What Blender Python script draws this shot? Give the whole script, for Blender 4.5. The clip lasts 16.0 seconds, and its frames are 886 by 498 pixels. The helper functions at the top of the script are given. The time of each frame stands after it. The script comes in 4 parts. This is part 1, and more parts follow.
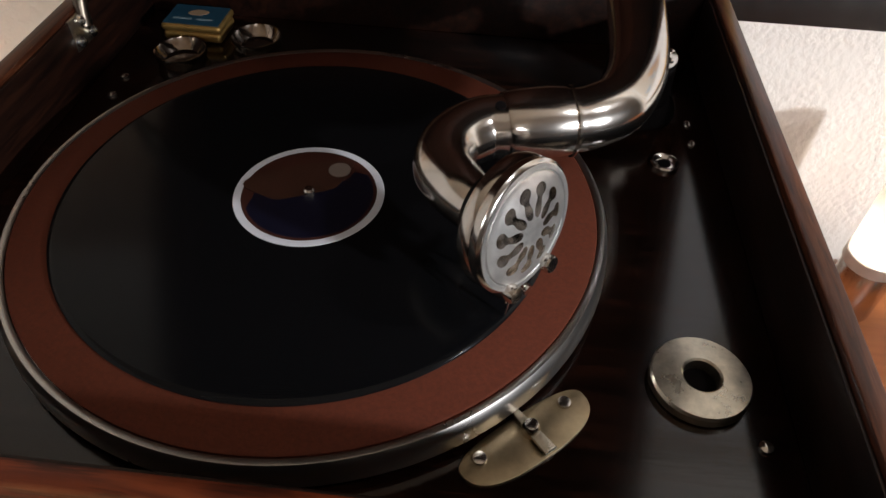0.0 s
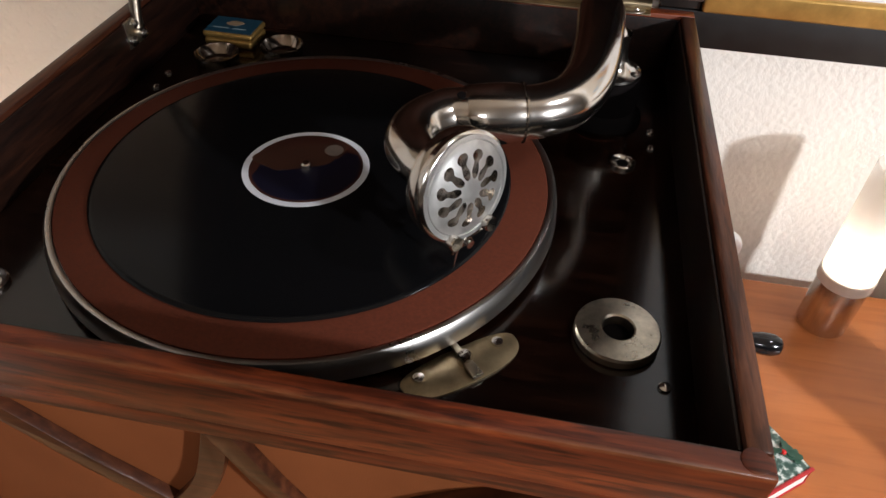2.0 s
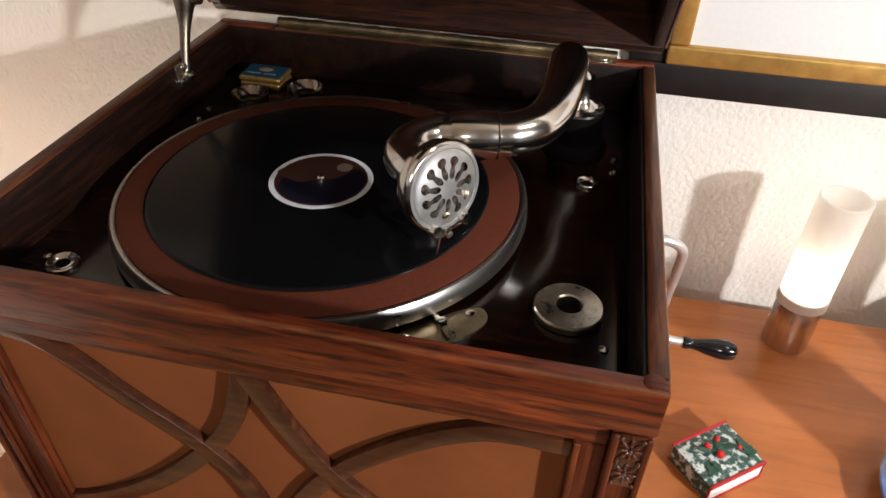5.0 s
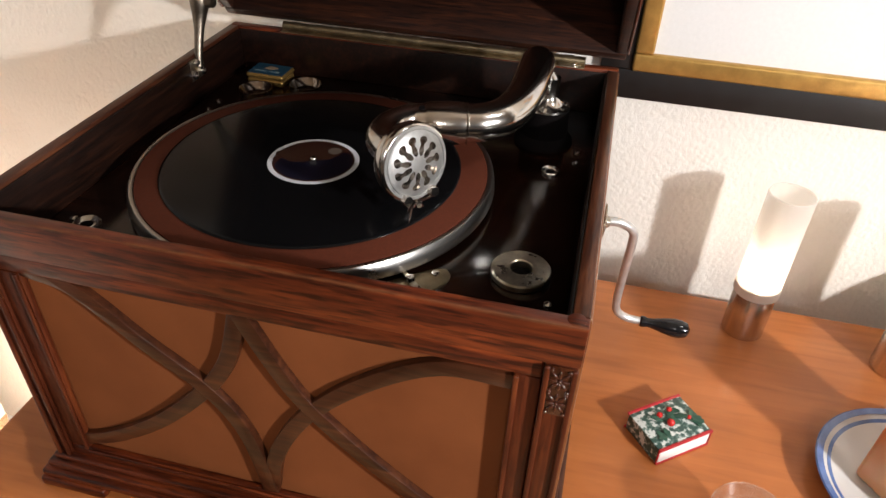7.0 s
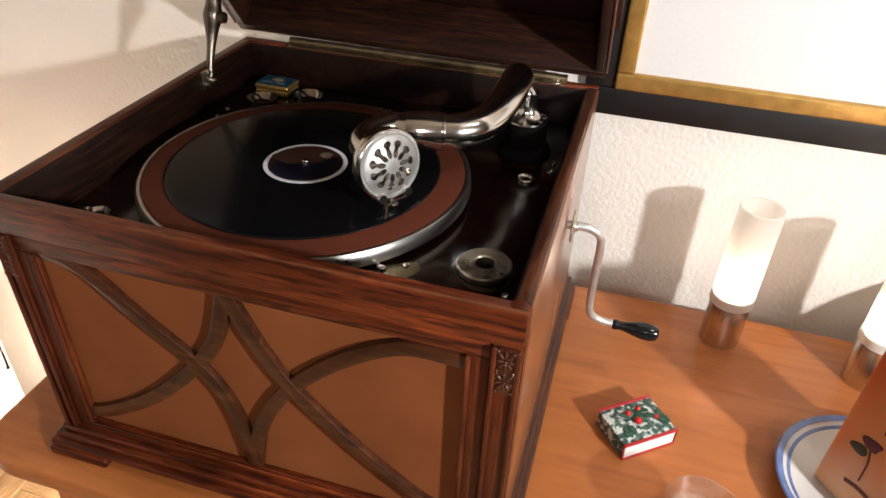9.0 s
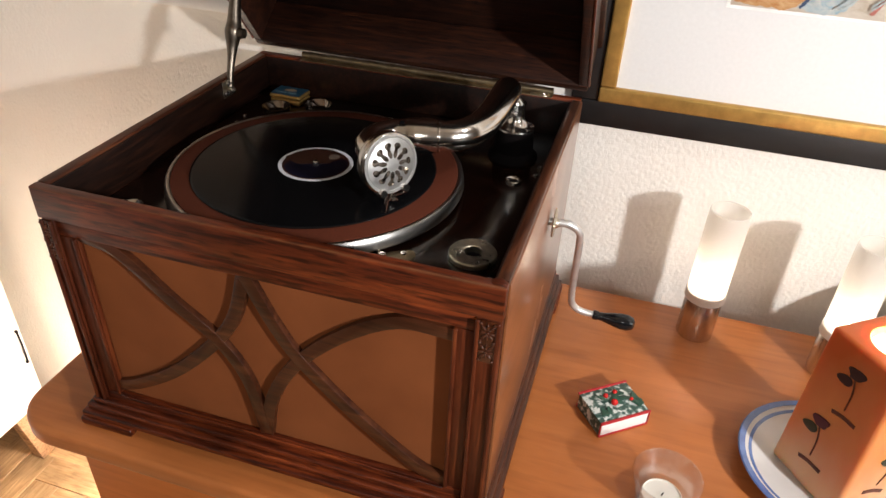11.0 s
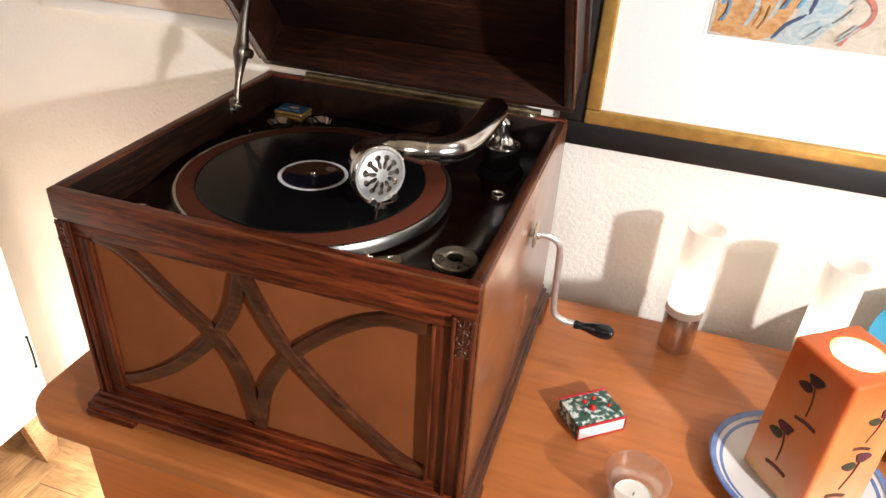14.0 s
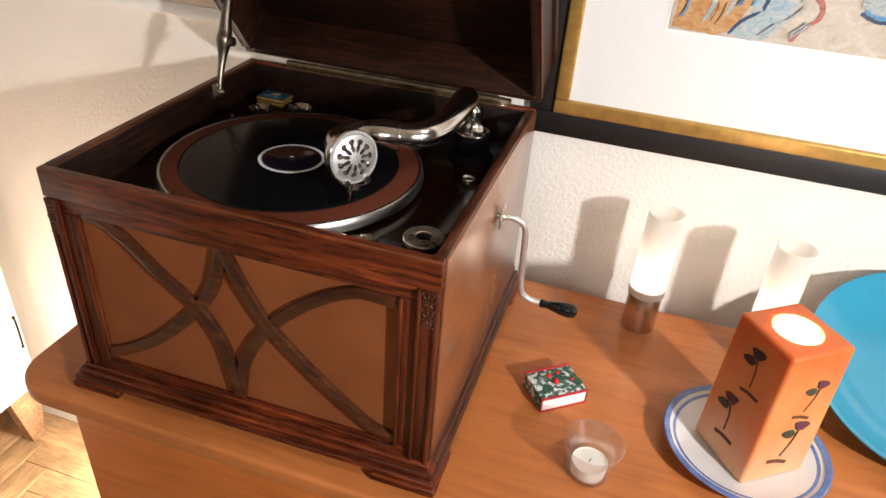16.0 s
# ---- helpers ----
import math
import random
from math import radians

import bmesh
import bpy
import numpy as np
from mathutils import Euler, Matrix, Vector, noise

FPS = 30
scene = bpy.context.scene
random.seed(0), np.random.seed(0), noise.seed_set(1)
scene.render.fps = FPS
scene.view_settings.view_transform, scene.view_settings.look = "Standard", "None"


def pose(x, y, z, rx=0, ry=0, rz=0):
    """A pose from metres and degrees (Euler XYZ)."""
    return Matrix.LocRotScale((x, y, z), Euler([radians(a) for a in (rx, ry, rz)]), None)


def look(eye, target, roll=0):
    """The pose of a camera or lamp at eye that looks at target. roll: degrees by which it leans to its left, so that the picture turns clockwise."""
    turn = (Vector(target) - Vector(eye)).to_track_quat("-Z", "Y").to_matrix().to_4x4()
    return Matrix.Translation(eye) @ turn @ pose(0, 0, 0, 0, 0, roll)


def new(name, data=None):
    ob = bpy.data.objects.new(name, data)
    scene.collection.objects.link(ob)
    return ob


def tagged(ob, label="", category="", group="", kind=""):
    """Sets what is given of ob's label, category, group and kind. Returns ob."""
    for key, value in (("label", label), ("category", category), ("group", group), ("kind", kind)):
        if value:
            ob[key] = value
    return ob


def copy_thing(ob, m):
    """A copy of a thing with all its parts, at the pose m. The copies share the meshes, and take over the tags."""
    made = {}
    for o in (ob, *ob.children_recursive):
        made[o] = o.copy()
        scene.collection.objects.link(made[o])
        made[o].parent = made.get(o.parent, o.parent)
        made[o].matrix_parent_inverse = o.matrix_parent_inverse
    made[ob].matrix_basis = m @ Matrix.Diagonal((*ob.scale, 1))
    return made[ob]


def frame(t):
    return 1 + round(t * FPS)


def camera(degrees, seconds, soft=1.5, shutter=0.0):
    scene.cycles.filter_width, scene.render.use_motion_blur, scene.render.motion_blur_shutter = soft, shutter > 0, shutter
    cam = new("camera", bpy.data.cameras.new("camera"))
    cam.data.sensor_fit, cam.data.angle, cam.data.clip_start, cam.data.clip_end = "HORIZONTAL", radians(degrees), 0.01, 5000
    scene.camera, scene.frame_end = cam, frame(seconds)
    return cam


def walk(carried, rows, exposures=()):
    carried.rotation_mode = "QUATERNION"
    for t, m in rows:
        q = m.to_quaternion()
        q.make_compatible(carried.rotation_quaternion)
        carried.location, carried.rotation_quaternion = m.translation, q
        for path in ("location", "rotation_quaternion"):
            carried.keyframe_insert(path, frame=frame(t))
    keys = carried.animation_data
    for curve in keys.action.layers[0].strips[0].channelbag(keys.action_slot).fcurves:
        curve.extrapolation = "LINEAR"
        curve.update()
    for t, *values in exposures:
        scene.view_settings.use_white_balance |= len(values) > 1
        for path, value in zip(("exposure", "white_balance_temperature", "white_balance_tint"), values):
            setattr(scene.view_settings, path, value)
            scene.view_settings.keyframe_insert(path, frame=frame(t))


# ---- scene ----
cam = camera(64.9, 16.0)
PATH = [
    (0, (-0.159, -0.089, 0.524), (-0.265, 1.307, -0.904), 2.3),
    (0.5, (-0.144, -0.109, 0.533), (-0.281, 1.316, -0.864), 2.2),
    (1, (-0.133, -0.125, 0.531), (-0.306, 1.303, -0.859), 2.3),
    (1.5, (-0.118, -0.143, 0.537), (-0.335, 1.299, -0.832), 2.0),
    (2, (-0.106, -0.156, 0.54), (-0.346, 1.298, -0.812), 2.0),
    (2.5, (-0.094, -0.166, 0.544), (-0.381, 1.282, -0.805), 1.0),
    (3, (-0.086, -0.181, 0.547), (-0.383, 1.299, -0.765), 0.6),
    (3.5, (-0.091, -0.199, 0.55), (-0.404, 1.317, -0.716), 0.2),
    (4, (-0.089, -0.213, 0.554), (-0.429, 1.307, -0.701), -0.6),
    (4.5, (-0.086, -0.231, 0.561), (-0.403, 1.319, -0.662), 0.8),
    (5, (-0.067, -0.247, 0.566), (-0.381, 1.306, -0.656), 1.6),
    (5.2, (-0.056, -0.255, 0.565), (-0.377, 1.293, -0.659), 1.0),
    (7.3, (-0.012, -0.32, 0.586), (-0.363, 1.255, -0.595), 2.6),
    (7.5, (-0.004, -0.319, 0.588), (-0.359, 1.253, -0.596), 2.6),
    (8, (0.01, -0.325, 0.588), (-0.366, 1.25, -0.586), 2.6),
    (8.5, (0.022, -0.34, 0.595), (-0.38, 1.24, -0.563), 2.6),
    (9, (0.036, -0.357, 0.597), (-0.393, 1.228, -0.544), 2.5),
    (9.2, (0.042, -0.36, 0.6), (-0.393, 1.221, -0.545), 2.4),
    (11.3, (0.073, -0.435, 0.625), (-0.379, 1.178, -0.468), 3.0),
    (11.5, (0.078, -0.437, 0.626), (-0.382, 1.181, -0.457), 2.9),
    (12, (0.09, -0.438, 0.623), (-0.373, 1.183, -0.453), 3.3),
    (12.5, (0.101, -0.451, 0.626), (-0.379, 1.174, -0.436), 3.0),
    (13, (0.112, -0.456, 0.63), (-0.375, 1.174, -0.422), 3.0),
    (13.5, (0.114, -0.459, 0.63), (-0.387, 1.156, -0.438), 3.5),
    (14, (0.105, -0.468, 0.634), (-0.382, 1.164, -0.416), 3.5),
    (14.5, (0.094, -0.493, 0.64), (-0.358, 1.158, -0.396), 3.7),
    (15, (0.093, -0.508, 0.648), (-0.319, 1.16, -0.377), 4.4),
    (15.5, (0.114, -0.509, 0.646), (-0.304, 1.129, -0.422), 4.2),
    (16, (0.138, -0.505, 0.649), (-0.311, 1.124, -0.421), 4.6),
]
walk(cam, [(t, look(eye, target, roll)) for t, eye, target, roll in PATH],
     exposures=[(0, -0.15, 5950, 10), (2, -0.08, 6000, 10), (5, 0.03, 6150, 10), (9, 0.05, 6250, 10), (11.4, -0.1, 6250, 10), (12.5, 0.05, 6250, 10), (14.5, 0.2, 6250, 10), (15.5, 0.08, 6300, 10), (16, 0.0, 6300, 10)])

# ---- world and light ----
world = bpy.data.worlds.new("room_dark")
world.use_nodes = True
world.node_tree.nodes["Background"].inputs[0].default_value = (1.0, 0.82, 0.62, 1)
world.node_tree.nodes["Background"].inputs[1].default_value = 0.006
scene.world = world


def lamp(name, kind, place, target, watts, colour, size):
    data = bpy.data.lights.new(name, kind)
    data.energy, data.color = watts, colour
    if kind == "AREA":
        data.shape, data.size = "DISK", size
    else:
        data.shadow_soft_size = size
    ob = new(name, data)
    ob.matrix_world = look(place, target)
    return ob


# added fill from above right, lifts the tone arm and felt; no known fitting
lamp("overhead_fill", "AREA", (0.86, -0.06, 1.46), (0.05, 0.15, 0.1), 4.5, (1.0, 0.96, 0.92), 0.12)
# added fill from behind the camera, brightens the gramophone's front; no known lamp
lamp("front_fill", "AREA", (0.30, -2.2, 1.35), (-0.1, 0.1, 0.15), 11.0, (1.0, 0.955, 0.90), 0.35)
lamp("reading_lamp", "AREA", (1.14, -0.69, 0.77), (0.1, 0.25, 0.15), 30.0, (1.0, 0.965, 0.93), 0.07)
lamp("floor_lamp_bulb", "POINT", (-0.73, 0.35, -0.50), (0, 0, 0), 17.0, (1.0, 0.90, 0.75), 0.04)
lamp("tealight_flame_glow", "POINT", (0.206, 0.399, 0.092), (0, 0, 0), 0.19, (1.0, 0.90, 0.78), 0.006)
lamp("tealight_flame_glow", "POINT", (0.3735, 0.376, 0.092), (0, 0, 0), 0.19, (1.0, 0.90, 0.78), 0.006)
lamp("candle_flame_glow", "POINT", (0.3535, 0.1865, 0.1930), (0, 0, 0), 1.5, (1.0, 0.86, 0.70), 0.006)


# ---- materials ----
def material(name):
    m = bpy.data.materials.new(name)
    m.use_nodes = True
    nt = m.node_tree
    return m, nt, nt.nodes["Principled BSDF"]


def add(nt, kind, **values):
    n = nt.nodes.new(kind)
    for key, value in values.items():
        n.inputs[key].default_value = value
    return n


def coords(nt, scale, turn=(0, 0, 0)):
    tc = nt.nodes.new("ShaderNodeTexCoord")
    mp = nt.nodes.new("ShaderNodeMapping")
    mp.inputs["Scale"].default_value = scale
    mp.inputs["Rotation"].default_value = turn
    nt.links.new(tc.outputs["Object"], mp.inputs["Vector"])
    return mp.outputs["Vector"]


def ramp(nt, fac, stops):
    r = nt.nodes.new("ShaderNodeValToRGB")
    while len(r.color_ramp.elements) < len(stops):
        r.color_ramp.elements.new(0.5)
    for e, (p, c) in zip(r.color_ramp.elements, stops):
        e.position, e.color = p, (*c, 1)
    nt.links.new(fac, r.inputs["Fac"])
    return r.outputs["Color"]


def mixed(nt, a, b, fac, blend="MULTIPLY"):
    n = nt.nodes.new("ShaderNodeMix")
    n.data_type, n.blend_type = "RGBA", blend
    n.inputs["Factor"].default_value = fac
    nt.links.new(a, n.inputs["A"])
    nt.links.new(b, n.inputs["B"])
    return n.outputs["Result"]


def bump(nt, b, height, strength, distance=0.001):
    n = add(nt, "ShaderNodeBump", Strength=strength, Distance=distance)
    nt.links.new(height, n.inputs["Height"])
    nt.links.new(n.outputs["Normal"], b.inputs["Normal"])


def wood(name, dark, mid, light, along="x", rough=0.35, fine=1.0, relief=0.25, coat=0.0, pores=0.8, blotch=0.9, worn_above=None):
    m, nt, b = material(name)
    long, wide = 12.0 * fine, 170.0 * fine
    s = {"x": (long, wide, wide), "y": (wide, long, wide), "z": (wide, wide, long)}[along]
    v = coords(nt, s)
    n1 = add(nt, "ShaderNodeTexNoise", Scale=1.0, Detail=7.0, Roughness=0.62, Distortion=0.6)
    nt.links.new(v, n1.inputs["Vector"])
    s2 = tuple(k * (3.2 if k == long else 2.3) for k in s)
    n2 = add(nt, "ShaderNodeTexNoise", Scale=1.0, Detail=3.0, Roughness=0.5)
    nt.links.new(coords(nt, s2), n2.inputs["Vector"])
    n3 = add(nt, "ShaderNodeTexNoise", Scale=9.0, Detail=4.0)
    nt.links.new(coords(nt, (1, 1, 1)), n3.inputs["Vector"])
    base = ramp(nt, n1.outputs["Fac"], [(0.32, dark), (0.50, mid), (0.68, light)])
    spots = ramp(nt, n2.outputs["Fac"], [(0.38, (0.30, 0.26, 0.24)), (0.48, (1, 1, 1))])
    blot = ramp(nt, n3.outputs["Fac"], [(0.32, (0.52, 0.5, 0.48)), (0.64, (1.2, 1.16, 1.1))])
    colour = mixed(nt, mixed(nt, base, spots, pores), blot, blotch)
    if worn_above is not None:
        sep = nt.nodes.new("ShaderNodeSeparateXYZ")
        nt.links.new(coords(nt, (1, 1, 1)), sep.inputs["Vector"])
        n4 = add(nt, "ShaderNodeTexNoise", Scale=1.0, Detail=5.0, Roughness=0.7)
        nt.links.new(coords(nt, (45, 160, 160)), n4.inputs["Vector"])
        lift = nt.nodes.new("ShaderNodeMath")
        lift.operation = "MULTIPLY_ADD"
        lift.inputs[1].default_value, lift.inputs[2].default_value = 0.004, -0.002
        nt.links.new(n4.outputs["Fac"], lift.inputs[0])
        high = nt.nodes.new("ShaderNodeMath")
        arris = nt.nodes.new("ShaderNodeMath")
        arris.operation = "SUBTRACT"
        nt.links.new(sep.outputs["Z"], arris.inputs[0])
        nt.links.new(sep.outputs["Y"], arris.inputs[1])
        nt.links.new(arris.outputs["Value"], high.inputs[0])
        nt.links.new(lift.outputs["Value"], high.inputs[1])
        near = nt.nodes.new("ShaderNodeMapRange")
        near.inputs["From Min"].default_value, near.inputs["From Max"].default_value = worn_above, worn_above + 0.0025
        near.inputs["To Max"].default_value = 0.6
        nt.links.new(high.outputs["Value"], near.inputs["Value"])
        pale = nt.nodes.new("ShaderNodeMix")
        pale.data_type = "RGBA"
        pale.inputs["B"].default_value = (0.20, 0.085, 0.032, 1)
        nt.links.new(near.outputs["Result"], pale.inputs["Factor"])
        nt.links.new(colour, pale.inputs["A"])
        colour = pale.outputs["Result"]
    nt.links.new(colour, b.inputs["Base Color"])
    rr = nt.nodes.new("ShaderNodeMapRange")
    rr.inputs["To Min"].default_value, rr.inputs["To Max"].default_value = rough * 0.75, rough * 1.35
    nt.links.new(n3.outputs["Fac"], rr.inputs["Value"])
    nt.links.new(rr.outputs["Result"], b.inputs["Roughness"])
    b.inputs["Coat Weight"].default_value = coat
    b.inputs["Coat Roughness"].default_value = 0.12
    b.inputs["Specular IOR Level"].default_value = 0.3
    bump(nt, b, n2.outputs["Fac"], relief, 0.0006)
    return m


def plain(name, colour, rough, metal=0.0, vary=0.12, scale=40.0, relief=0.0, coat=0.0, stretch=(1, 1, 1)):
    m, nt, b = material(name)
    n = add(nt, "ShaderNodeTexNoise", Scale=scale, Detail=5.0, Roughness=0.6)
    nt.links.new(coords(nt, stretch), n.inputs["Vector"])
    lo, hi = tuple(c * (1 - vary) for c in colour), tuple(min(1, c * (1 + vary)) for c in colour)
    nt.links.new(ramp(nt, n.outputs["Fac"], [(0.3, lo), (0.7, hi)]), b.inputs["Base Color"])
    rr = nt.nodes.new("ShaderNodeMapRange")
    rr.inputs["To Min"].default_value, rr.inputs["To Max"].default_value = rough * 0.8, min(1, rough * 1.25)
    nt.links.new(n.outputs["Fac"], rr.inputs["Value"])
    nt.links.new(rr.outputs["Result"], b.inputs["Roughness"])
    b.inputs["Metallic"].default_value = metal
    b.inputs["Coat Weight"].default_value = coat
    if relief:
        bump(nt, b, n.outputs["Fac"], relief, 0.0008)
    return m


OAK_X = wood("dark_oak_along_front", (0.032, 0.0054, 0.0020), (0.108, 0.0194, 0.0050), (0.212, 0.0430, 0.0095), "x", 0.40, 0.8, coat=0.08, pores=0.8, worn_above=0.5096)
OAK_Y = wood("dark_oak_along_side", (0.034, 0.0085, 0.0035), (0.066, 0.0195, 0.0078), (0.115, 0.038, 0.0150), "y", 0.36, coat=0.22, pores=0.5)
OAK_Z = wood("dark_oak_upright", (0.042, 0.008, 0.0028), (0.088, 0.018, 0.0054), (0.150, 0.036, 0.0096), "z", 0.40, 0.8, coat=0.08, pores=0.4)
OAK_SIDE = wood("side_panel_oak", (0.165, 0.055, 0.019), (0.190, 0.065, 0.022), (0.215, 0.077, 0.027), "y", 0.24, 0.35, 0.02, 0.85, 0.1, 0.4)
BOARD = wood("motor_board_mahogany", (0.003, 0.0012, 0.0008), (0.009, 0.0032, 0.0018), (0.024, 0.0082, 0.0043), "x", 0.13, 1.0, 0.10, coat=0.12)
INNER_SHADE = wood("shade_dark_inner_oak", (0.004, 0.0016, 0.0010), (0.010, 0.0034, 0.0018), (0.021, 0.0066, 0.0030), "y", 0.38, 1.0, 0.15, coat=0.06, pores=0.5)
# oak for the lid, darkened to carry the shade inside it
LID_IN = wood("shaded_lid_oak", (0.010, 0.0028, 0.0014), (0.026, 0.007, 0.0026), (0.052, 0.014, 0.0046), "x", 0.5)
TABLE = wood("cherry_veneer", (0.40, 0.128, 0.034), (0.44, 0.146, 0.040), (0.49, 0.168, 0.048), "x", 0.36, 0.25, 0.03, 0.12, 0.15, 0.3)
TABLE_FRONT = wood("cherry_veneer_front", (0.46, 0.130, 0.024), (0.52, 0.150, 0.030), (0.57, 0.172, 0.037), "x", 0.36, 0.25, 0.03, 0.15, 0.15, 0.3)
NICKEL = plain("nickel", (0.66, 0.62, 0.57), 0.16, 1.0, 0.12, 45.0, 0.02)
NICKEL_SATIN = plain("satin_nickel", (0.74, 0.73, 0.71), 0.38, 0.85, 0.10, 120.0)
NICKEL_RIM = plain("rubbed_nickel", (0.54, 0.52, 0.49), 0.28, 1.0, 0.04, 18.0)
CRANK_STEEL = plain("dull_crank_steel", (0.66, 0.65, 0.63), 0.38, 0.75, 0.12, 80.0)
STAY_METAL = plain("dark_bronzed_metal", (0.17, 0.14, 0.11), 0.34, 1.0, 0.3, 90.0, 0.1)
NICKEL_WORN = plain("worn_nickel", (0.52, 0.47, 0.38), 0.28, 1.0, 0.35, 90.0, 0.15)
WELL_METAL = plain("dark_polished_metal", (0.34, 0.28, 0.23), 0.14, 1.0, 0.2, 60.0)
BRASS_OLD = plain("tarnished_brass", (0.34, 0.27, 0.17), 0.36, 1.0, 0.30, 70.0, 0.1)
FRETWOOD = wood("fret_oak", (0.022, 0.006, 0.0026), (0.058, 0.017, 0.0066), (0.100, 0.032, 0.012), "x", 0.34, 0.55, 0.15, coat=0.45, pores=0.4)
STEEL = plain("brushed_steel", (0.62, 0.56, 0.50), 0.24, 1.0, 0.12, 30.0, 0.05, stretch=(14, 14, 0.6))
BLACK = plain("black_gloss", (0.006, 0.006, 0.007), 0.12, 0.0, 0.1, 30.0)
BLACK_MATT = plain("black_rubber", (0.005, 0.0045, 0.0045), 0.55)
FELT = plain("turntable_felt", (0.085, 0.021, 0.010), 0.70, 0.0, 0.16, 500.0, 0.2)
DARKHOLE = plain("dark_inside", (0.004, 0.003, 0.003), 0.8)
GOLD = plain("gilded_wood", (0.52, 0.31, 0.085), 0.36, 0.65, 0.20, 50.0, 0.1)
BLACKFRAME = plain("black_stained_wood", (0.009, 0.0075, 0.007), 0.5, 0.0, 0.3, 60.0, 0.1)
MAT_CARD = plain("white_mount_card", (0.74, 0.73, 0.715), 0.7, 0.0, 0.03, 200.0)
WHITE = plain("white_paint", (0.80, 0.78, 0.74), 0.45, 0.0, 0.03, 20.0)
CEIL = plain("ceiling_wood_beige", (0.42, 0.37, 0.30), 0.8, 0.0, 0.04, 8.0)
WAX_WHITE = plain("white_wax", (0.82, 0.78, 0.70), 0.5, 0.0, 0.04, 60.0)

OAK_SIDE.node_tree.nodes["Principled BSDF"].inputs["Coat Roughness"].default_value = 0.30
for dark, level in ((DARKHOLE, 0.05), (BLACK_MATT, 0.2), (FELT, 0.12), (BOARD, 0.5)):
    dark.node_tree.nodes["Principled BSDF"].inputs["Specular IOR Level"].default_value = level


def plaster():
    m, nt, b = material("rough_plaster")
    v = coords(nt, (1, 1, 1))
    n1 = add(nt, "ShaderNodeTexNoise", Scale=230.0, Detail=5.0, Roughness=0.6)
    n2 = add(nt, "ShaderNodeTexVoronoi", Scale=140.0)
    n3 = add(nt, "ShaderNodeTexNoise", Scale=3.0, Detail=4.0)
    for n in (n1, n2, n3):
        nt.links.new(v, n.inputs["Vector"])
    nt.links.new(ramp(nt, n3.outputs["Fac"], [(0.3, (0.78, 0.73, 0.65)), (0.7, (0.84, 0.80, 0.73))]), b.inputs["Base Color"])
    b.inputs["Roughness"].default_value = 0.9
    ma = nt.nodes.new("ShaderNodeMath")
    ma.operation = "MULTIPLY_ADD"
    ma.inputs[1].default_value = -0.6
    nt.links.new(n2.outputs["Distance"], ma.inputs[0])
    nt.links.new(n1.outputs["Fac"], ma.inputs[2])
    bump(nt, b, ma.outputs["Value"], 0.36, 0.003)
    return m


PLASTER = plaster()
ROOM = plain("dim_room_paint", (0.34, 0.30, 0.25), 0.8, 0.0, 0.05, 6.0)


def shellac():
    m, nt, b = material("shellac_record")
    b.inputs["Base Color"].default_value = (0.004, 0.004, 0.0045, 1)
    b.inputs["Roughness"].default_value = 0.16
    b.inputs["Specular IOR Level"].default_value = 0.15
    tc = nt.nodes.new("ShaderNodeTexCoord")
    w = nt.nodes.new("ShaderNodeTexWave")
    w.wave_type, w.rings_direction = "RINGS", "Z"
    w.inputs["Scale"].default_value = 260.0
    nt.links.new(tc.outputs["Object"], w.inputs["Vector"])
    bump(nt, b, w.outputs["Fac"], 0.03, 0.0003)
    return m


SHELLAC = shellac()


def cloth():
    m, nt, b = material("grille_cloth")
    v = coords(nt, (1, 1, 1))
    w1 = add(nt, "ShaderNodeTexWave", Scale=420.0)
    w2 = add(nt, "ShaderNodeTexWave", Scale=420.0)
    w1.bands_direction, w2.bands_direction = "X", "Z"
    n = add(nt, "ShaderNodeTexNoise", Scale=14.0, Detail=4.0)
    for k in (w1, w2, n):
        nt.links.new(v, k.inputs["Vector"])
    base = ramp(nt, n.outputs["Fac"], [(0.3, (0.188, 0.056, 0.0165)), (0.7, (0.234, 0.072, 0.0220))])
    weave = ramp(nt, mixed(nt, w1.outputs["Color"], w2.outputs["Color"], 0.5, "MIX"), [(0.2, (0.9, 0.9, 0.9)), (0.8, (1.05, 1.05, 1.05))])
    nt.links.new(mixed(nt, base, weave, 1.0), b.inputs["Base Color"])
    b.inputs["Roughness"].default_value = 0.8
    b.inputs["Specular IOR Level"].default_value = 0.15
    bump(nt, b, w1.outputs["Fac"], 0.1, 0.0004)
    return m


CLOTH = cloth()


def thin_glass():
    m, nt, b = material("clear_glass")
    nt.nodes.remove(b)
    t = add(nt, "ShaderNodeBsdfTransparent", Color=(0.97, 0.97, 0.97, 1))
    g = add(nt, "ShaderNodeBsdfGlossy", Color=(0.95, 0.95, 0.95, 1), Roughness=0.03)
    d = add(nt, "ShaderNodeBsdfTranslucent", Color=(0.9, 0.9, 0.88, 1))
    m1 = add(nt, "ShaderNodeMixShader", Fac=0.07)
    m2 = nt.nodes.new("ShaderNodeMixShader")
    nt.links.new(t.outputs[0], m1.inputs[1])
    nt.links.new(d.outputs[0], m1.inputs[2])
    m2.inputs[0].default_value = 0.17
    nt.links.new(m1.outputs[0], m2.inputs[1])
    nt.links.new(g.outputs[0], m2.inputs[2])
    nt.links.new(m2.outputs[0], nt.nodes["Material Output"].inputs["Surface"])
    return m


GLASS = thin_glass()


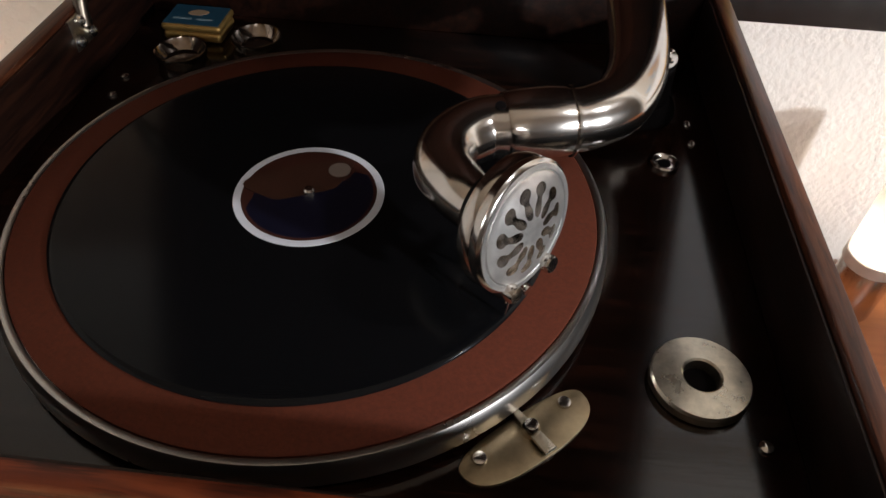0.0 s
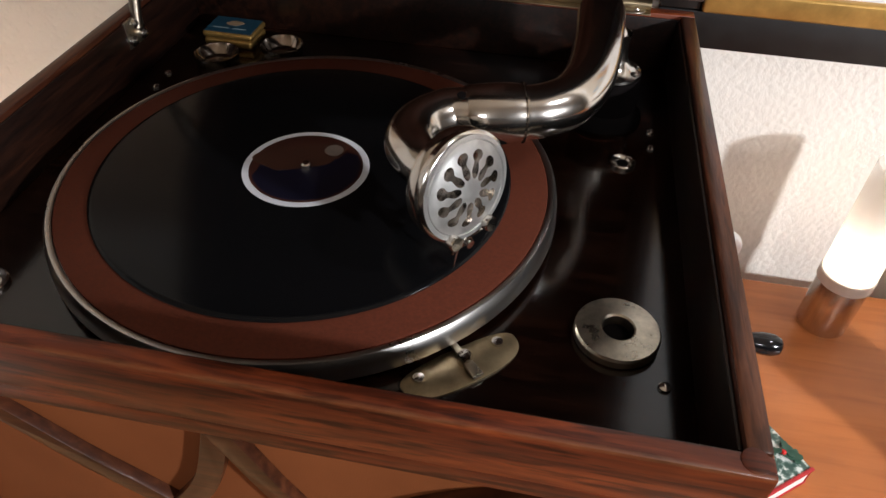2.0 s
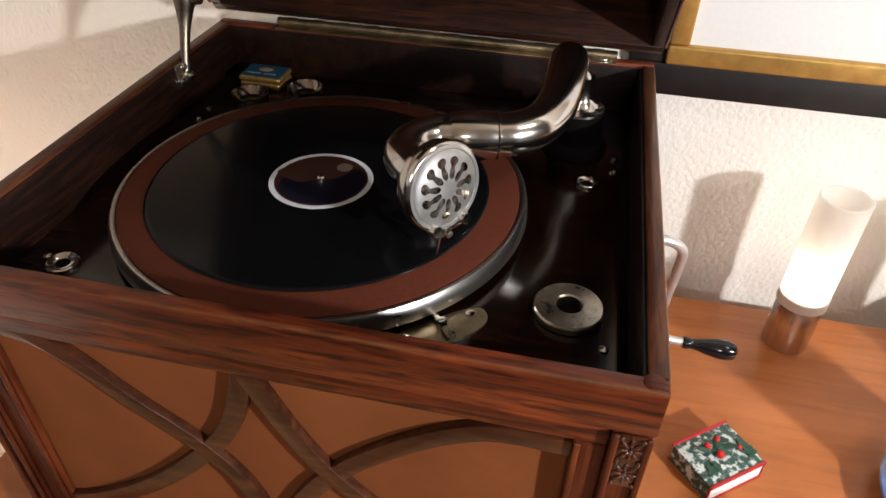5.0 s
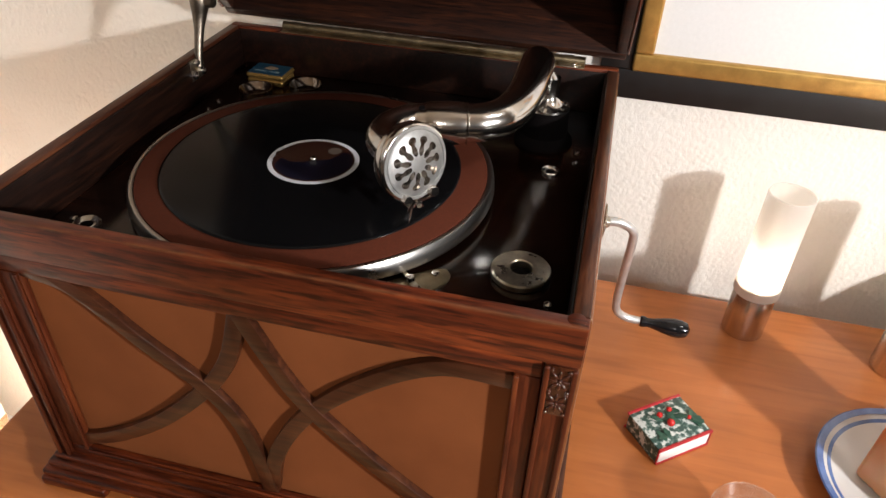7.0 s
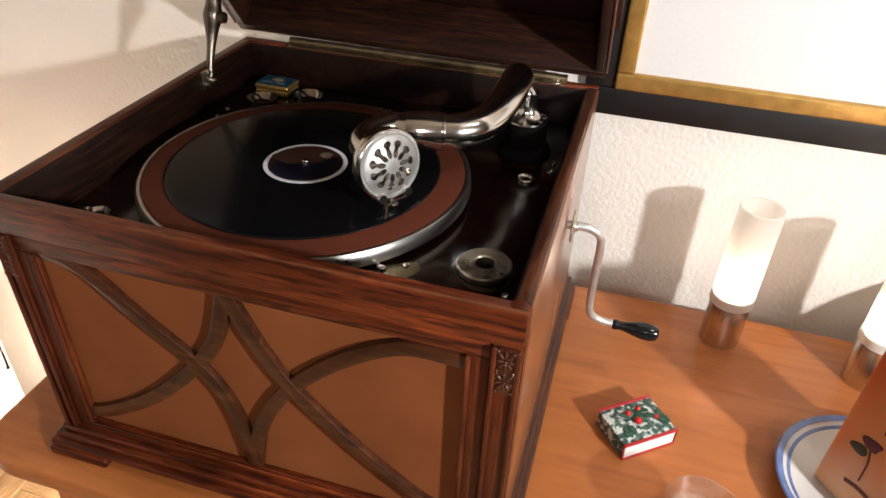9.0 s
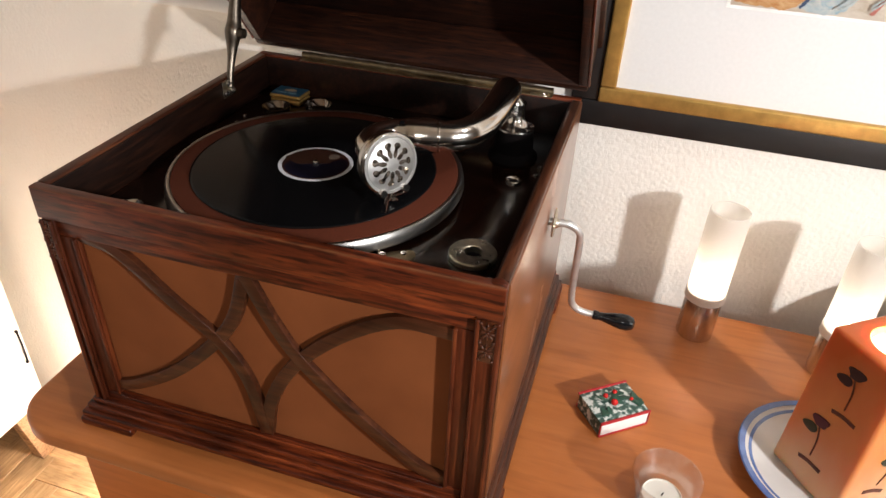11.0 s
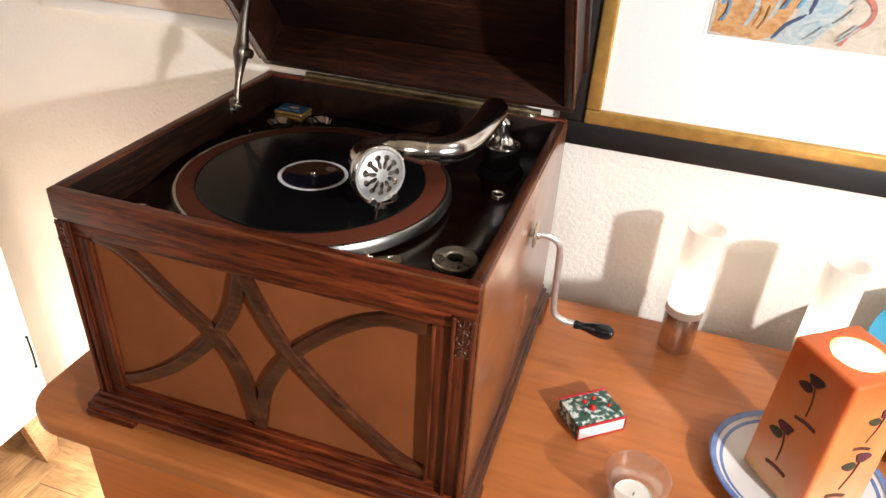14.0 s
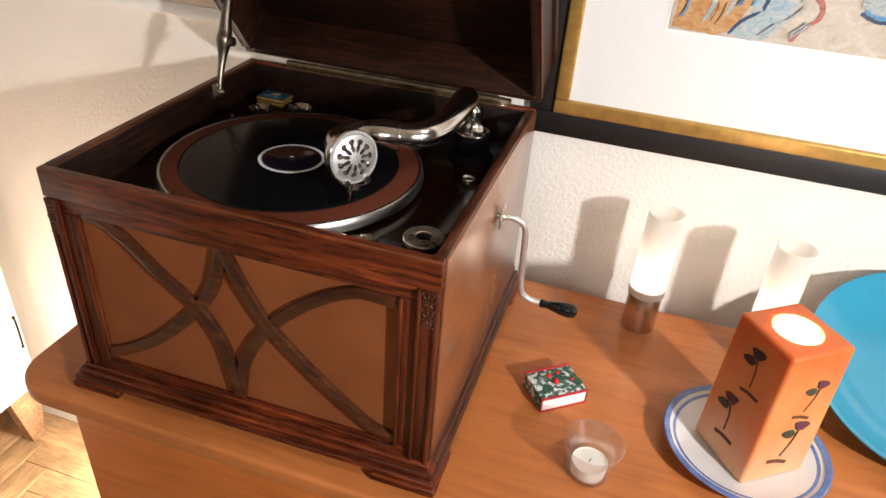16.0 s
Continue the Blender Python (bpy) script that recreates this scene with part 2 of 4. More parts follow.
def frosted():
    m, nt, b = material("frosted_glass")
    nt.nodes.remove(b)
    out = nt.nodes["Material Output"]
    d = add(nt, "ShaderNodeBsdfDiffuse", Color=(0.88, 0.86, 0.83, 1))
    t = add(nt, "ShaderNodeBsdfTranslucent", Color=(0.90, 0.87, 0.82, 1))
    x = add(nt, "ShaderNodeBsdfTransparent", Color=(1, 0.98, 0.95, 1))
    m1 = add(nt, "ShaderNodeMixShader", Fac=0.55)
    m2 = add(nt, "ShaderNodeMixShader", Fac=0.48)
    nt.links.new(d.outputs[0], m1.inputs[1])
    nt.links.new(t.outputs[0], m1.inputs[2])
    nt.links.new(m1.outputs[0], m2.inputs[1])
    nt.links.new(x.outputs[0], m2.inputs[2])
    nt.links.new(m2.outputs[0], out.inputs["Surface"])
    return m


FROSTED = frosted()


def glow(name, colour, strength):
    m, nt, b = material(name)
    b.inputs["Base Color"].default_value = (*colour, 1)
    b.inputs["Emission Color"].default_value = (*colour, 1)
    b.inputs["Emission Strength"].default_value = strength
    return m


FLAME = glow("candle_flame", (1.0, 0.86, 0.62), 60.0)


def wax_orange():
    m, nt, b = material("orange_wax")
    n = add(nt, "ShaderNodeTexNoise", Scale=22.0, Detail=5.0)
    nt.links.new(coords(nt, (1, 1, 0.5)), n.inputs["Vector"])
    # peach deepens to orange with height: the flame's glow put into the wax colour
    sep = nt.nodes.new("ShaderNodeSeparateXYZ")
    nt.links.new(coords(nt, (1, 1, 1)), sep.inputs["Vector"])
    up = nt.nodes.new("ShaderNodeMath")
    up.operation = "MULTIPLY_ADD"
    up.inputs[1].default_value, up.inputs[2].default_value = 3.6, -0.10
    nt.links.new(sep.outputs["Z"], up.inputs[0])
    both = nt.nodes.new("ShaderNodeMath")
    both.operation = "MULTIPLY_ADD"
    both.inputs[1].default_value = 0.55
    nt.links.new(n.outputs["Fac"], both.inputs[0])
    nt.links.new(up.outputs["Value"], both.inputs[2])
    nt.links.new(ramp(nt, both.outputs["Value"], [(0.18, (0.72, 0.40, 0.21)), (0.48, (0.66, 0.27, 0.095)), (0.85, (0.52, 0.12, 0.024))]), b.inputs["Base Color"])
    b.inputs["Roughness"].default_value = 0.42
    b.inputs["Subsurface Weight"].default_value = 0.65
    b.inputs["Subsurface Radius"].default_value = (1.0, 0.32, 0.08)
    b.inputs["Subsurface Scale"].default_value = 0.022
    bump(nt, b, n.outputs["Fac"], 0.2, 0.001)
    return m


WAX = wax_orange()
ORANGE_PETAL = plain("pressed_flower_purple", (0.10, 0.025, 0.035), 0.7)
LEAF_DRY = plain("pressed_leaf_green", (0.045, 0.045, 0.022), 0.7)
STEM_DRY = plain("pressed_stem_brown", (0.11, 0.030, 0.014), 0.7, 0.0, 0.4, 150.0)
PORCELAIN = plain("cream_porcelain", (0.60, 0.58, 0.56), 0.2, 0.0, 0.04, 30.0, coat=0.4)
BLUE_RIM = plain("blue_glaze", (0.10, 0.16, 0.36), 0.2, 0.0, 0.25, 60.0, coat=0.4)
TURQUOISE = plain("turquoise_glaze", (0.035, 0.25, 0.38), 0.22, 0.0, 0.10, 12.0, coat=0.3)
PAPER = plain("white_paper", (0.78, 0.76, 0.73), 0.7, 0.0, 0.05, 80.0)
RED = plain("red_card", (0.42, 0.018, 0.022), 0.45, 0.0, 0.12, 80.0)
BERRY = plain("red_berry", (0.55, 0.02, 0.018), 0.2)
HOLLY = plain("holly_green", (0.035, 0.10, 0.065), 0.5, 0.0, 0.3, 90.0)
TIN_BLUE = plain("blue_tin_lid", (0.012, 0.048, 0.078), 0.3, 0.0, 0.2, 80.0)
TIN_GOLD = plain("gold_tin_side", (0.36, 0.22, 0.065), 0.3, 0.8, 0.25, 90.0)
LABEL_MAROON = plain("maroon_label_paper", (0.046, 0.015, 0.010), 0.35, 0.0, 0.25, 60.0)
LABEL_BROWN = plain("brown_print", (0.046, 0.018, 0.011), 0.4, 0.0, 0.2, 60.0)
LABEL_WHITE = plain("white_ring_print", (0.62, 0.62, 0.66), 0.5, 0.0, 0.06, 60.0)
PARQUET = wood("parquet_oak", (0.42, 0.26, 0.13), (0.52, 0.34, 0.18), (0.62, 0.42, 0.24), "x", 0.35, 0.6, 0.1, coat=0.2, pores=0.3)


def holly_paper():
    m, nt, b = material("holly_print_paper")
    v = coords(nt, (1, 1, 1))
    n = add(nt, "ShaderNodeTexVoronoi", Scale=150.0)
    n2 = add(nt, "ShaderNodeTexNoise", Scale=170.0, Detail=3.0)
    nt.links.new(v, n.inputs["Vector"])
    nt.links.new(v, n2.inputs["Vector"])
    nt.links.new(ramp(nt, n2.outputs["Fac"], [(0.43, (0.030, 0.070, 0.055)), (0.51, (0.12, 0.19, 0.16)), (0.58, (0.62, 0.65, 0.61))]), b.inputs["Base Color"])
    b.inputs["Roughness"].default_value = 0.5
    return m


HOLLY_PAPER = holly_paper()


# ---- mesh helpers ----
def mesh_of(bm, name, mat, smooth=False):
    bmesh.ops.recalc_face_normals(bm, faces=bm.faces)
    me = bpy.data.meshes.new(name)
    bm.to_mesh(me)
    bm.free()
    me.materials.append(mat)
    if smooth:
        me.shade_smooth()
        me.set_sharp_from_angle(angle=radians(35))
    return me


def part(name, bm, mat, parent=None, label="", smooth=True, m=None):
    ob = new(name, mesh_of(bm, name, mat, smooth))
    if m is not None:
        ob.matrix_world = m
    if parent is not None:
        ob.parent = parent
    if label:
        ob["label"] = label
    return ob


def thing(name, label, category, place=(0, 0, 0), turn=0.0, group="", kind=""):
    ob = new(name)
    ob.empty_display_size = 0.02
    ob.matrix_world = pose(*place, 0, 0, turn)
    return tagged(ob, label, category, group, kind)


def block(lo, hi, bevel=0.0015, segments=2, bm=None):
    bm = bm or bmesh.new()
    c = [(a + b) / 2 for a, b in zip(lo, hi)]
    s = [abs(b - a) for a, b in zip(lo, hi)]
    made = bmesh.ops.create_cube(bm, size=1.0, matrix=Matrix.Translation(c) @ Matrix.Diagonal((*s, 1)))
    if bevel:
        edges = {e for v in made["verts"] for e in v.link_edges}
        bmesh.ops.bevel(bm, geom=list(edges), offset=min(bevel, min(s) * 0.45), segments=segments, affect="EDGES", profile=0.5)
    return bm


def lathe(profile, n=48, bm=None, m=None):
    """Turns (radius, height) points round z."""
    bm = bm or bmesh.new()
    rings = []
    for r, z in profile:
        if r < 1e-6:
            rings.append([bm.verts.new((0, 0, z))])
        else:
            rings.append([bm.verts.new((r * math.cos(2 * math.pi * k / n), r * math.sin(2 * math.pi * k / n), z)) for k in range(n)])
    for a, b in zip(rings, rings[1:]):
        for k in range(n):
            q = (k + 1) % n
            if len(a) == 1 and len(b) == 1:
                continue
            if len(a) == 1:
                bm.faces.new((a[0], b[q], b[k]))
            elif len(b) == 1:
                bm.faces.new((a[k], a[q], b[0]))
            else:
                bm.faces.new((a[k], a[q], b[q], b[k]))
    if m is not None:
        bm.transform(m)
    return bm


def smooth_path(points, steps=10):
    """A Catmull-Rom curve through points of any dimension."""
    p = [np.array(q, float) for q in points]
    p = [2 * p[0] - p[1]] + p + [2 * p[-1] - p[-2]]
    out = []
    for i in range(1, len(p) - 2):
        for k in range(steps):
            t = k / steps
            out.append(0.5 * (2 * p[i] + (p[i + 1] - p[i - 1]) * t + (2 * p[i - 1] - 5 * p[i] + 4 * p[i + 1] - p[i + 2]) * t * t
                              + (3 * p[i] - p[i - 1] - 3 * p[i + 1] + p[i + 2]) * t ** 3))
    out.append(p[-2])
    return out


def tube(points, n=24, steps=10, bm=None, cap=True):
    """A round tube through (x, y, z, radius) points."""
    bm = bm or bmesh.new()
    pts = smooth_path(points, steps)
    up, rings = None, []
    for i, p in enumerate(pts):
        d = Vector((pts[min(i + 1, len(pts) - 1)] - pts[max(i - 1, 0)])[:3]).normalized()
        side = d.orthogonal().normalized() if up is None else (up - d * up.dot(d)).normalized()
        up = side
        other = d.cross(side)
        rings.append([bm.verts.new(Vector(p[:3]) + float(p[3]) * (side * math.cos(2 * math.pi * k / n) + other * math.sin(2 * math.pi * k / n))) for k in range(n)])
    for a, b in zip(rings, rings[1:]):
        for k in range(n):
            bm.faces.new((a[k], a[(k + 1) % n], b[(k + 1) % n], b[k]))
    if cap:
        bm.faces.new(rings[0])
        bm.faces.new(rings[-1])
    return bm


def prism(outline, depth, bevel=0.0, m=None):
    """A flat outline in x, y raised by depth along z."""
    bm = bmesh.new()
    f = bm.faces.new([bm.verts.new((x, y, 0)) for x, y in outline])
    up = bmesh.ops.extrude_face_region(bm, geom=[f])
    verts = [v for v in up["geom"] if isinstance(v, bmesh.types.BMVert)]
    bmesh.ops.translate(bm, vec=(0, 0, depth), verts=verts)
    if bevel:
        top = [e for e in bm.edges if all(v.co.z > depth * 0.99 for v in e.verts)]
        bmesh.ops.bevel(bm, geom=top, offset=bevel, segments=2, affect="EDGES", profile=0.5)
    if m is not None:
        bm.transform(m)
    return bm


def ribbon(points, width, depth, m=None, bevel=0.0012):
    """A flat strip of that width along a smooth x, y line, raised by depth."""
    pts = smooth_path(points, 8)
    left, right = [], []
    for i, p in enumerate(pts):
        d = pts[min(i + 1, len(pts) - 1)] - pts[max(i - 1, 0)]
        d = d / np.linalg.norm(d)
        nrm = np.array((-d[1], d[0])) * width / 2
        left.append(p + nrm)
        right.append(p - nrm)
    return prism([tuple(q) for q in left + right[::-1]], depth, bevel, m)


UPRIGHT = Matrix(((1, 0, 0, 0), (0, 0, -1, 0), (0, 1, 0, 0), (0, 0, 0, 1)))  # x, y of an outline become x, z; its depth comes forward


# ---- setting ----
WALL_Y, TOP_BACK, FLOOR = 0.50, 0.452, -0.81


def setting(name, lo, hi, mat, label, bevel=0.0):
    return tagged(part(name, block(lo, hi, bevel), mat, smooth=False), label, name.split("_")[0], kind="structure")


setting("wall_back", (-1.762, WALL_Y, FLOOR), (4.0, WALL_Y + 0.12, 1.65), PLASTER, "cream rough-textured plaster wall behind the sideboard")
setting("wall_left", (-1.90, -4.6, FLOOR), (-1.764, WALL_Y + 0.12, 1.65), WHITE, "plain white side wall of the room")
setting("wall_right", (4.002, -4.6, FLOOR), (4.12, WALL_Y + 0.12, 1.65), ROOM, "cream plaster wall closing the room")
setting("wall_front", (-1.90, -4.72, FLOOR), (4.12, -4.602, 1.65), ROOM, "cream plaster wall behind the camera")
setting("ceiling", (-1.90, -4.72, 1.652), (4.12, WALL_Y + 0.12, 1.75), CEIL, "plain beige ceiling of the room")
setting("floor", (-1.90, -4.72, FLOOR - 0.1), (4.12, WALL_Y + 0.12, FLOOR - 0.004), PARQUET, "oak herringbone parquet floor, brightly lit")
setting("baseboard", (-1.76, WALL_Y - 0.014, FLOOR), (4.0, WALL_Y - 0.001, FLOOR + 0.085), WHITE, "white painted skirting board along the wall", 0.002)


# ---- sideboard ----
def rounded_top():
    x0, x1, y0, y1, r = -0.552, 1.55, -0.040, TOP_BACK, 0.055
    pts = [(x1, y1), (x0, y1)]
    for k in range(13):
        a = math.pi + k / 12 * math.pi / 2
        pts.append((x0 + r + r * math.cos(a), y0 + r + r * math.sin(a)))
    pts.append((x1, y0))
    return pts


side = thing("sideboard", "cherry-veneered wooden sideboard with rounded top corner", "sideboard", (0.5, 0.2, FLOOR))
inv = Matrix.Translation((-0.5, -0.2, -FLOOR))
top_bm = prism(rounded_top(), 0.026, 0.0)
bmesh.ops.bevel(top_bm, geom=[e for e in top_bm.edges if abs(e.verts[0].co.z - e.verts[1].co.z) < 1e-5], offset=0.006, segments=3, affect="EDGES", profile=0.5)
top_bm.transform(Matrix.Translation((0, 0, -0.026)))
top_bm.transform(inv)
part("tabletop", top_bm, TABLE, side, "reddish cherry veneer top with eased edge")
bm = block((-0.456, -0.033, FLOOR + 0.06), (1.50, TOP_BACK - 0.01, -0.027), 0.002)
bm.transform(inv)
part("carcass", bm, TABLE_FRONT, side)
bm = block((-0.47, 0.03, FLOOR), (1.45, TOP_BACK - 0.05, FLOOR + 0.06), 0.002)
bm.transform(inv)
part("plinth", bm, BLACKFRAME, side)

# ---- gramophone cabinet ----
W, D, H, T, MB = 0.450, 0.428, 0.302, 0.011, 0.252
gram = thing("gramophone", "dark oak table gramophone with open lid and fretwork grille", "gramophone", (-0.225, 0.21, 0))
GI = Matrix.Translation((0.225, -0.21, 0))


def gpart(name, bm, mat, label="", parent=None, smooth=True):
    bm.transform(GI)
    return part(name, bm, mat, parent or gram, label, smooth)


# rim boards, mitred ends butted
gpart("front_rail", block((-W, 0, 0.268), (0, T, H), 0.0018), OAK_X, "dark oak top rail with worn edge")
gpart("side_rim", block((-W, T + 0.0005, 0.036), (-W + T, D - T - 0.0005, H), 0.0016), OAK_Y)
gpart("side_rim", block((-T, T + 0.0005, 0.036), (0, D - T - 0.0005, H), 0.0016), OAK_Y)
gpart("back_rim", block((-W, D - T, 0.254), (0, D, H), 0.0016), OAK_X)
# added thin boards inside the rim, their dark colour painting in the shade there
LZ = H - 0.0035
gpart("inner_shade_board", block((-W + T + 0.0002, T + 0.0025, MB + 0.0002), (-W + T + 0.0022, D - T - 0.0025, LZ), 0.0006), INNER_SHADE, "added inner board, coloured dark for the shade inside the rim")
gpart("inner_shade_board", block((-T - 0.0022, T + 0.0025, MB + 0.0002), (-T - 0.0002, D - T - 0.0025, LZ), 0.0006), INNER_SHADE, "added inner board, coloured dark for the shade inside the rim")
gpart("inner_shade_board", block((-W + T + 0.0002, D - T - 0.0022, MB + 0.0002), (-T - 0.0002, D - T - 0.0002, LZ), 0.0006), INNER_SHADE, "added inner board, coloured dark for the shade inside the rim")
gpart("inner_shade_board", block((-W + T + 0.0002, T + 0.0002, MB + 0.0002), (-T - 0.0002, T + 0.0022, LZ), 0.0006), INNER_SHADE, "added inner board, coloured dark for the shade inside the rim")
# sides and back below
gpart("side_panel", block((-0.0018, 0.0125, 0.034), (0.0016, D - 0.002, 0.2975), 0.0012), OAK_SIDE, "glossy reddish oak side panel")
gpart("side_panel", block((-W - 0.0016, 0.0125, 0.034), (-W + 0.0018, D - 0.002, 0.2975), 0.0012), OAK_SIDE, "glossy reddish oak side panel")
gpart("back_panel", block((-W + 0.001, D - T, 0.030), (-0.001, D - 0.002, 0.2535), 0.0008), OAK_X)
gpart("motor_board", block((-W + T + 0.0005, T + 0.0005, MB - 0.008), (-T - 0.0005, D - T - 0.0005, MB), 0.0), BOARD, "dark polished mahogany motor board")

# front: corner posts, inner frame, grille cloth and fretwork
FX0, FX1, FZ0, FZ1 = -0.4145, -0.0415, 0.0455, 0.2495
for x0, x1 in ((-W + 0.001, -0.4355), (-0.0225, -0.001)):
    gpart("corner_post", block((x0, 0.002, 0.030), (x1, 0.0112, 0.2675), 0.002), OAK_Z)
    for e in (x0, x1 - 0.004):
        gpart("post_moulding", block((e, -0.0012, 0.032), (e + 0.004, 0.0018, 0.266), 0.0014, 3), OAK_Z)
gpart("frame_top", block((-0.435, 0.004, FZ1), (-0.023, 0.0110, 0.2675), 0.002), OAK_X)
gpart("frame_bottom", block((-0.435, 0.004, 0.030), (-0.023, 0.0110, FZ0), 0.002), OAK_X)
for x0, x1 in ((-0.435, FX0), (FX1, -0.023)):
    gpart("frame_stile", block((x0, 0.004, FZ0 + 0.0003), (x1, 0.0110, FZ1 - 0.0003), 0.002), OAK_Z)
    q = x1 - 0.0042 if x0 < -0.2 else x0 + 0.0002
    gpart("frame_bead", block((q, 0.0012, FZ0), (q + 0.004, 0.0038, FZ1), 0.0013, 3), OAK_Z)
gpart("frame_bead", block((FX0, 0.0012, FZ0 - 0.0042), (FX1, 0.0038, FZ0 - 0.0004), 0.0013, 3), OAK_X)
gpart("grille_cloth", block((FX0 - 0.004, 0.0112, FZ0 - 0.004), (FX1 + 0.004, 0.0142, FZ1 + 0.004), 0), CLOTH, "brown woven loudspeaker cloth")
gpart("grille_backing", block((-W + T, 0.026, 0.032), (-T, 0.030, 0.25), 0), DARKHOLE)
FRET = Matrix.Translation((0, 0.0109, 0)) @ UPRIGHT
for level, (line, wide) in enumerate((
    (((-0.412, 0.254), (-0.372, 0.243), (-0.322, 0.199), (-0.277, 0.162), (-0.250, 0.118), (-0.236, 0.047)), 0.0135),
    (((-0.421, 0.055), (-0.385, 0.070), (-0.335, 0.104), (-0.286, 0.153), (-0.255, 0.198), (-0.238, 0.253)), 0.0135),
    (((-0.238, 0.253), (-0.212, 0.199), (-0.187, 0.162), (-0.136, 0.111), (-0.075, 0.063), (-0.039, 0.050)), 0.0135),
    (((-0.236, 0.047), (-0.224, 0.103), (-0.194, 0.157), (-0.147, 0.205), (-0.093, 0.238), (-0.039, 0.240)), 0.0135),
)):
    gpart("fret_strip", ribbon(line, wide, (0.0068, 0.0062, 0.0068, 0.0062)[level], FRET, 0.0008), FRETWOOD, "curved oak fretwork strip")
# carved blocks: two stacked four-leaf rosettes between scrolls
def carved(name, size):
    bm = bmesh.new()
    bmesh.ops.create_icosphere(bm, subdivisions=2, radius=1.0, matrix=Matrix.Diagonal((*size, 1)))
    return mesh_of(bm, name, CARVED, True)


CARVED = wood("carved_varnished_oak", (0.020, 0.005, 0.0022), (0.060, 0.016, 0.006), (0.110, 0.032, 0.012), "z", 0.26, coat=0.5, pores=0.3)
LEAF, BEAD = carved("carved_leaf", (0.0013, 0.0016, 0.0036)), carved("carved_bead", (0.0016, 0.0020, 0.0016))
for x0 in (-0.4425, -0.0115):
    orn = gpart("carved_block", block((x0 - 0.0078, 0.0004, 0.222), (x0 + 0.0078, 0.0019, 0.2665), 0.0008), CARVED, "small carved foliage block")
    for zc in (0.2545, 0.2340):
        for turn in (0, 45, 90, 135, 180, 225, 270, 315):
            lf = new("carved_leaf", LEAF)
            lf.parent = orn
            a = radians(turn)
            far = 0.0046 if turn % 90 else 0.0040
            lf.matrix_basis = GI @ pose(x0 + far * math.sin(a), 0.0004, zc + 1.35 * far * math.cos(a), 0, turn, 0)
        for dx, dz in ((0, 0), (-0.0058, 0.0092), (0.0058, 0.0092), (-0.0058, -0.0092), (0.0058, -0.0092)):
            bd = new("carved_bead", BEAD)
            bd.parent = orn
            bd.matrix_basis = GI @ pose(x0 + dx, 0.0002, zc + dz)

# round wooden plug let into the front corner of the rim
gpart("wooden_plug", lathe([(0, H - 0.002), (0.0058, H - 0.002), (0.0058, H + 0.0002), (0.0052, H + 0.0004), (0, H + 0.0004)], 28, m=Matrix.Translation((-0.0080, 0.0072, 0))), OAK_X, "round end-grain plug")

# base moulding in three steps, with flat feet
for lo, hi, d in ((0.027, 0.034, 0.003), (0.019, 0.027, 0.008), (0.011, 0.019, 0.013)):
    gpart("base_moulding", block((-W - d, -d, lo), (d, 0.0125, hi - 0.0003), 0.0024, 3), OAK_X)
    gpart("base_moulding", block((-0.012, 0.0127, lo), (d, D + 0.004, hi - 0.0003), 0.0024, 3), OAK_Y)
    gpart("base_moulding", block((-W - d, 0.0127, lo), (-W + 0.012, D + 0.004, hi - 0.0003), 0.0024, 3), OAK_Y)
for x0, x1 in ((-W - 0.015, -0.398), (-0.062, 0.015)):
    for y0, y1 in ((-0.016, 0.05), (D - 0.06, D + 0.005)):
        gpart("foot", block((x0, y0, 0.0), (x1, y1, 0.0107), 0.003, 3), OAK_X)


# lid, hollow, leaning forward on its hinge
LEAN_LID = 38.0
LID = pose(-0.225, D - 0.004, 0.3115, LEAN_LID, 0, 0)
LW, LH, LD = 0.230, 0.425, 0.066


def lpart(name, lo, hi, mat, bevel=0.0015, parent=None, label=""):
    """A board of the lid: x along the hinge, z up the open rim, y into its depth."""
    bm = block(lo, hi, bevel)
    bm.transform(LID)
    return gpart(name, bm, mat, label, parent)


lid = lpart("lid", (-LW - 0.006, LD + 0.0003, -0.004), (LW + 0.006, LD + 0.012, LH + 0.006), LID_IN, 0.004, None, "open hollow oak lid with moulded cap")
lpart("lid_board", (-LW, 0, 0), (LW, LD, 0.011), LID_IN, 0.0015, lid)
lpart("lid_board", (-LW, 0, 0.0112), (-LW + 0.011, LD, LH), LID_IN, 0.0015, lid)
lpart("lid_board", (LW - 0.011, 0, 0.0112), (LW, LD, LH), LID_IN, 0.0015, lid)
lpart("lid_board", (-LW + 0.0112, 0, LH - 0.011), (LW - 0.0112, LD, LH), LID_IN, 0.0015, lid)
lpart("rim_bead", (-LW - 0.003, -0.0005, 0.0112), (-LW - 0.0002, 0.005, LH), OAK_Z, 0.001, lid)
lpart("rim_bead", (LW + 0.0002, -0.0005, 0.0112), (LW + 0.003, 0.005, LH), OAK_Z, 0.001, lid)

# piano hinge with knuckles
HY, HZ = D - 0.008, 0.3068
bm = tube([(-0.383, HY, HZ, 0.0048), (-0.22, HY, HZ, 0.0048), (-0.036, HY, HZ, 0.0048)], 14, 4)
hinge = gpart("piano_hinge", bm, BRASS_OLD, "long tarnished brass piano hinge")
gpart("hinge_leaf", block((-0.383, HY - 0.011, H + 0.0002), (-0.036, HY + 0.004, H + 0.0012), 0.0003), BRASS_OLD)
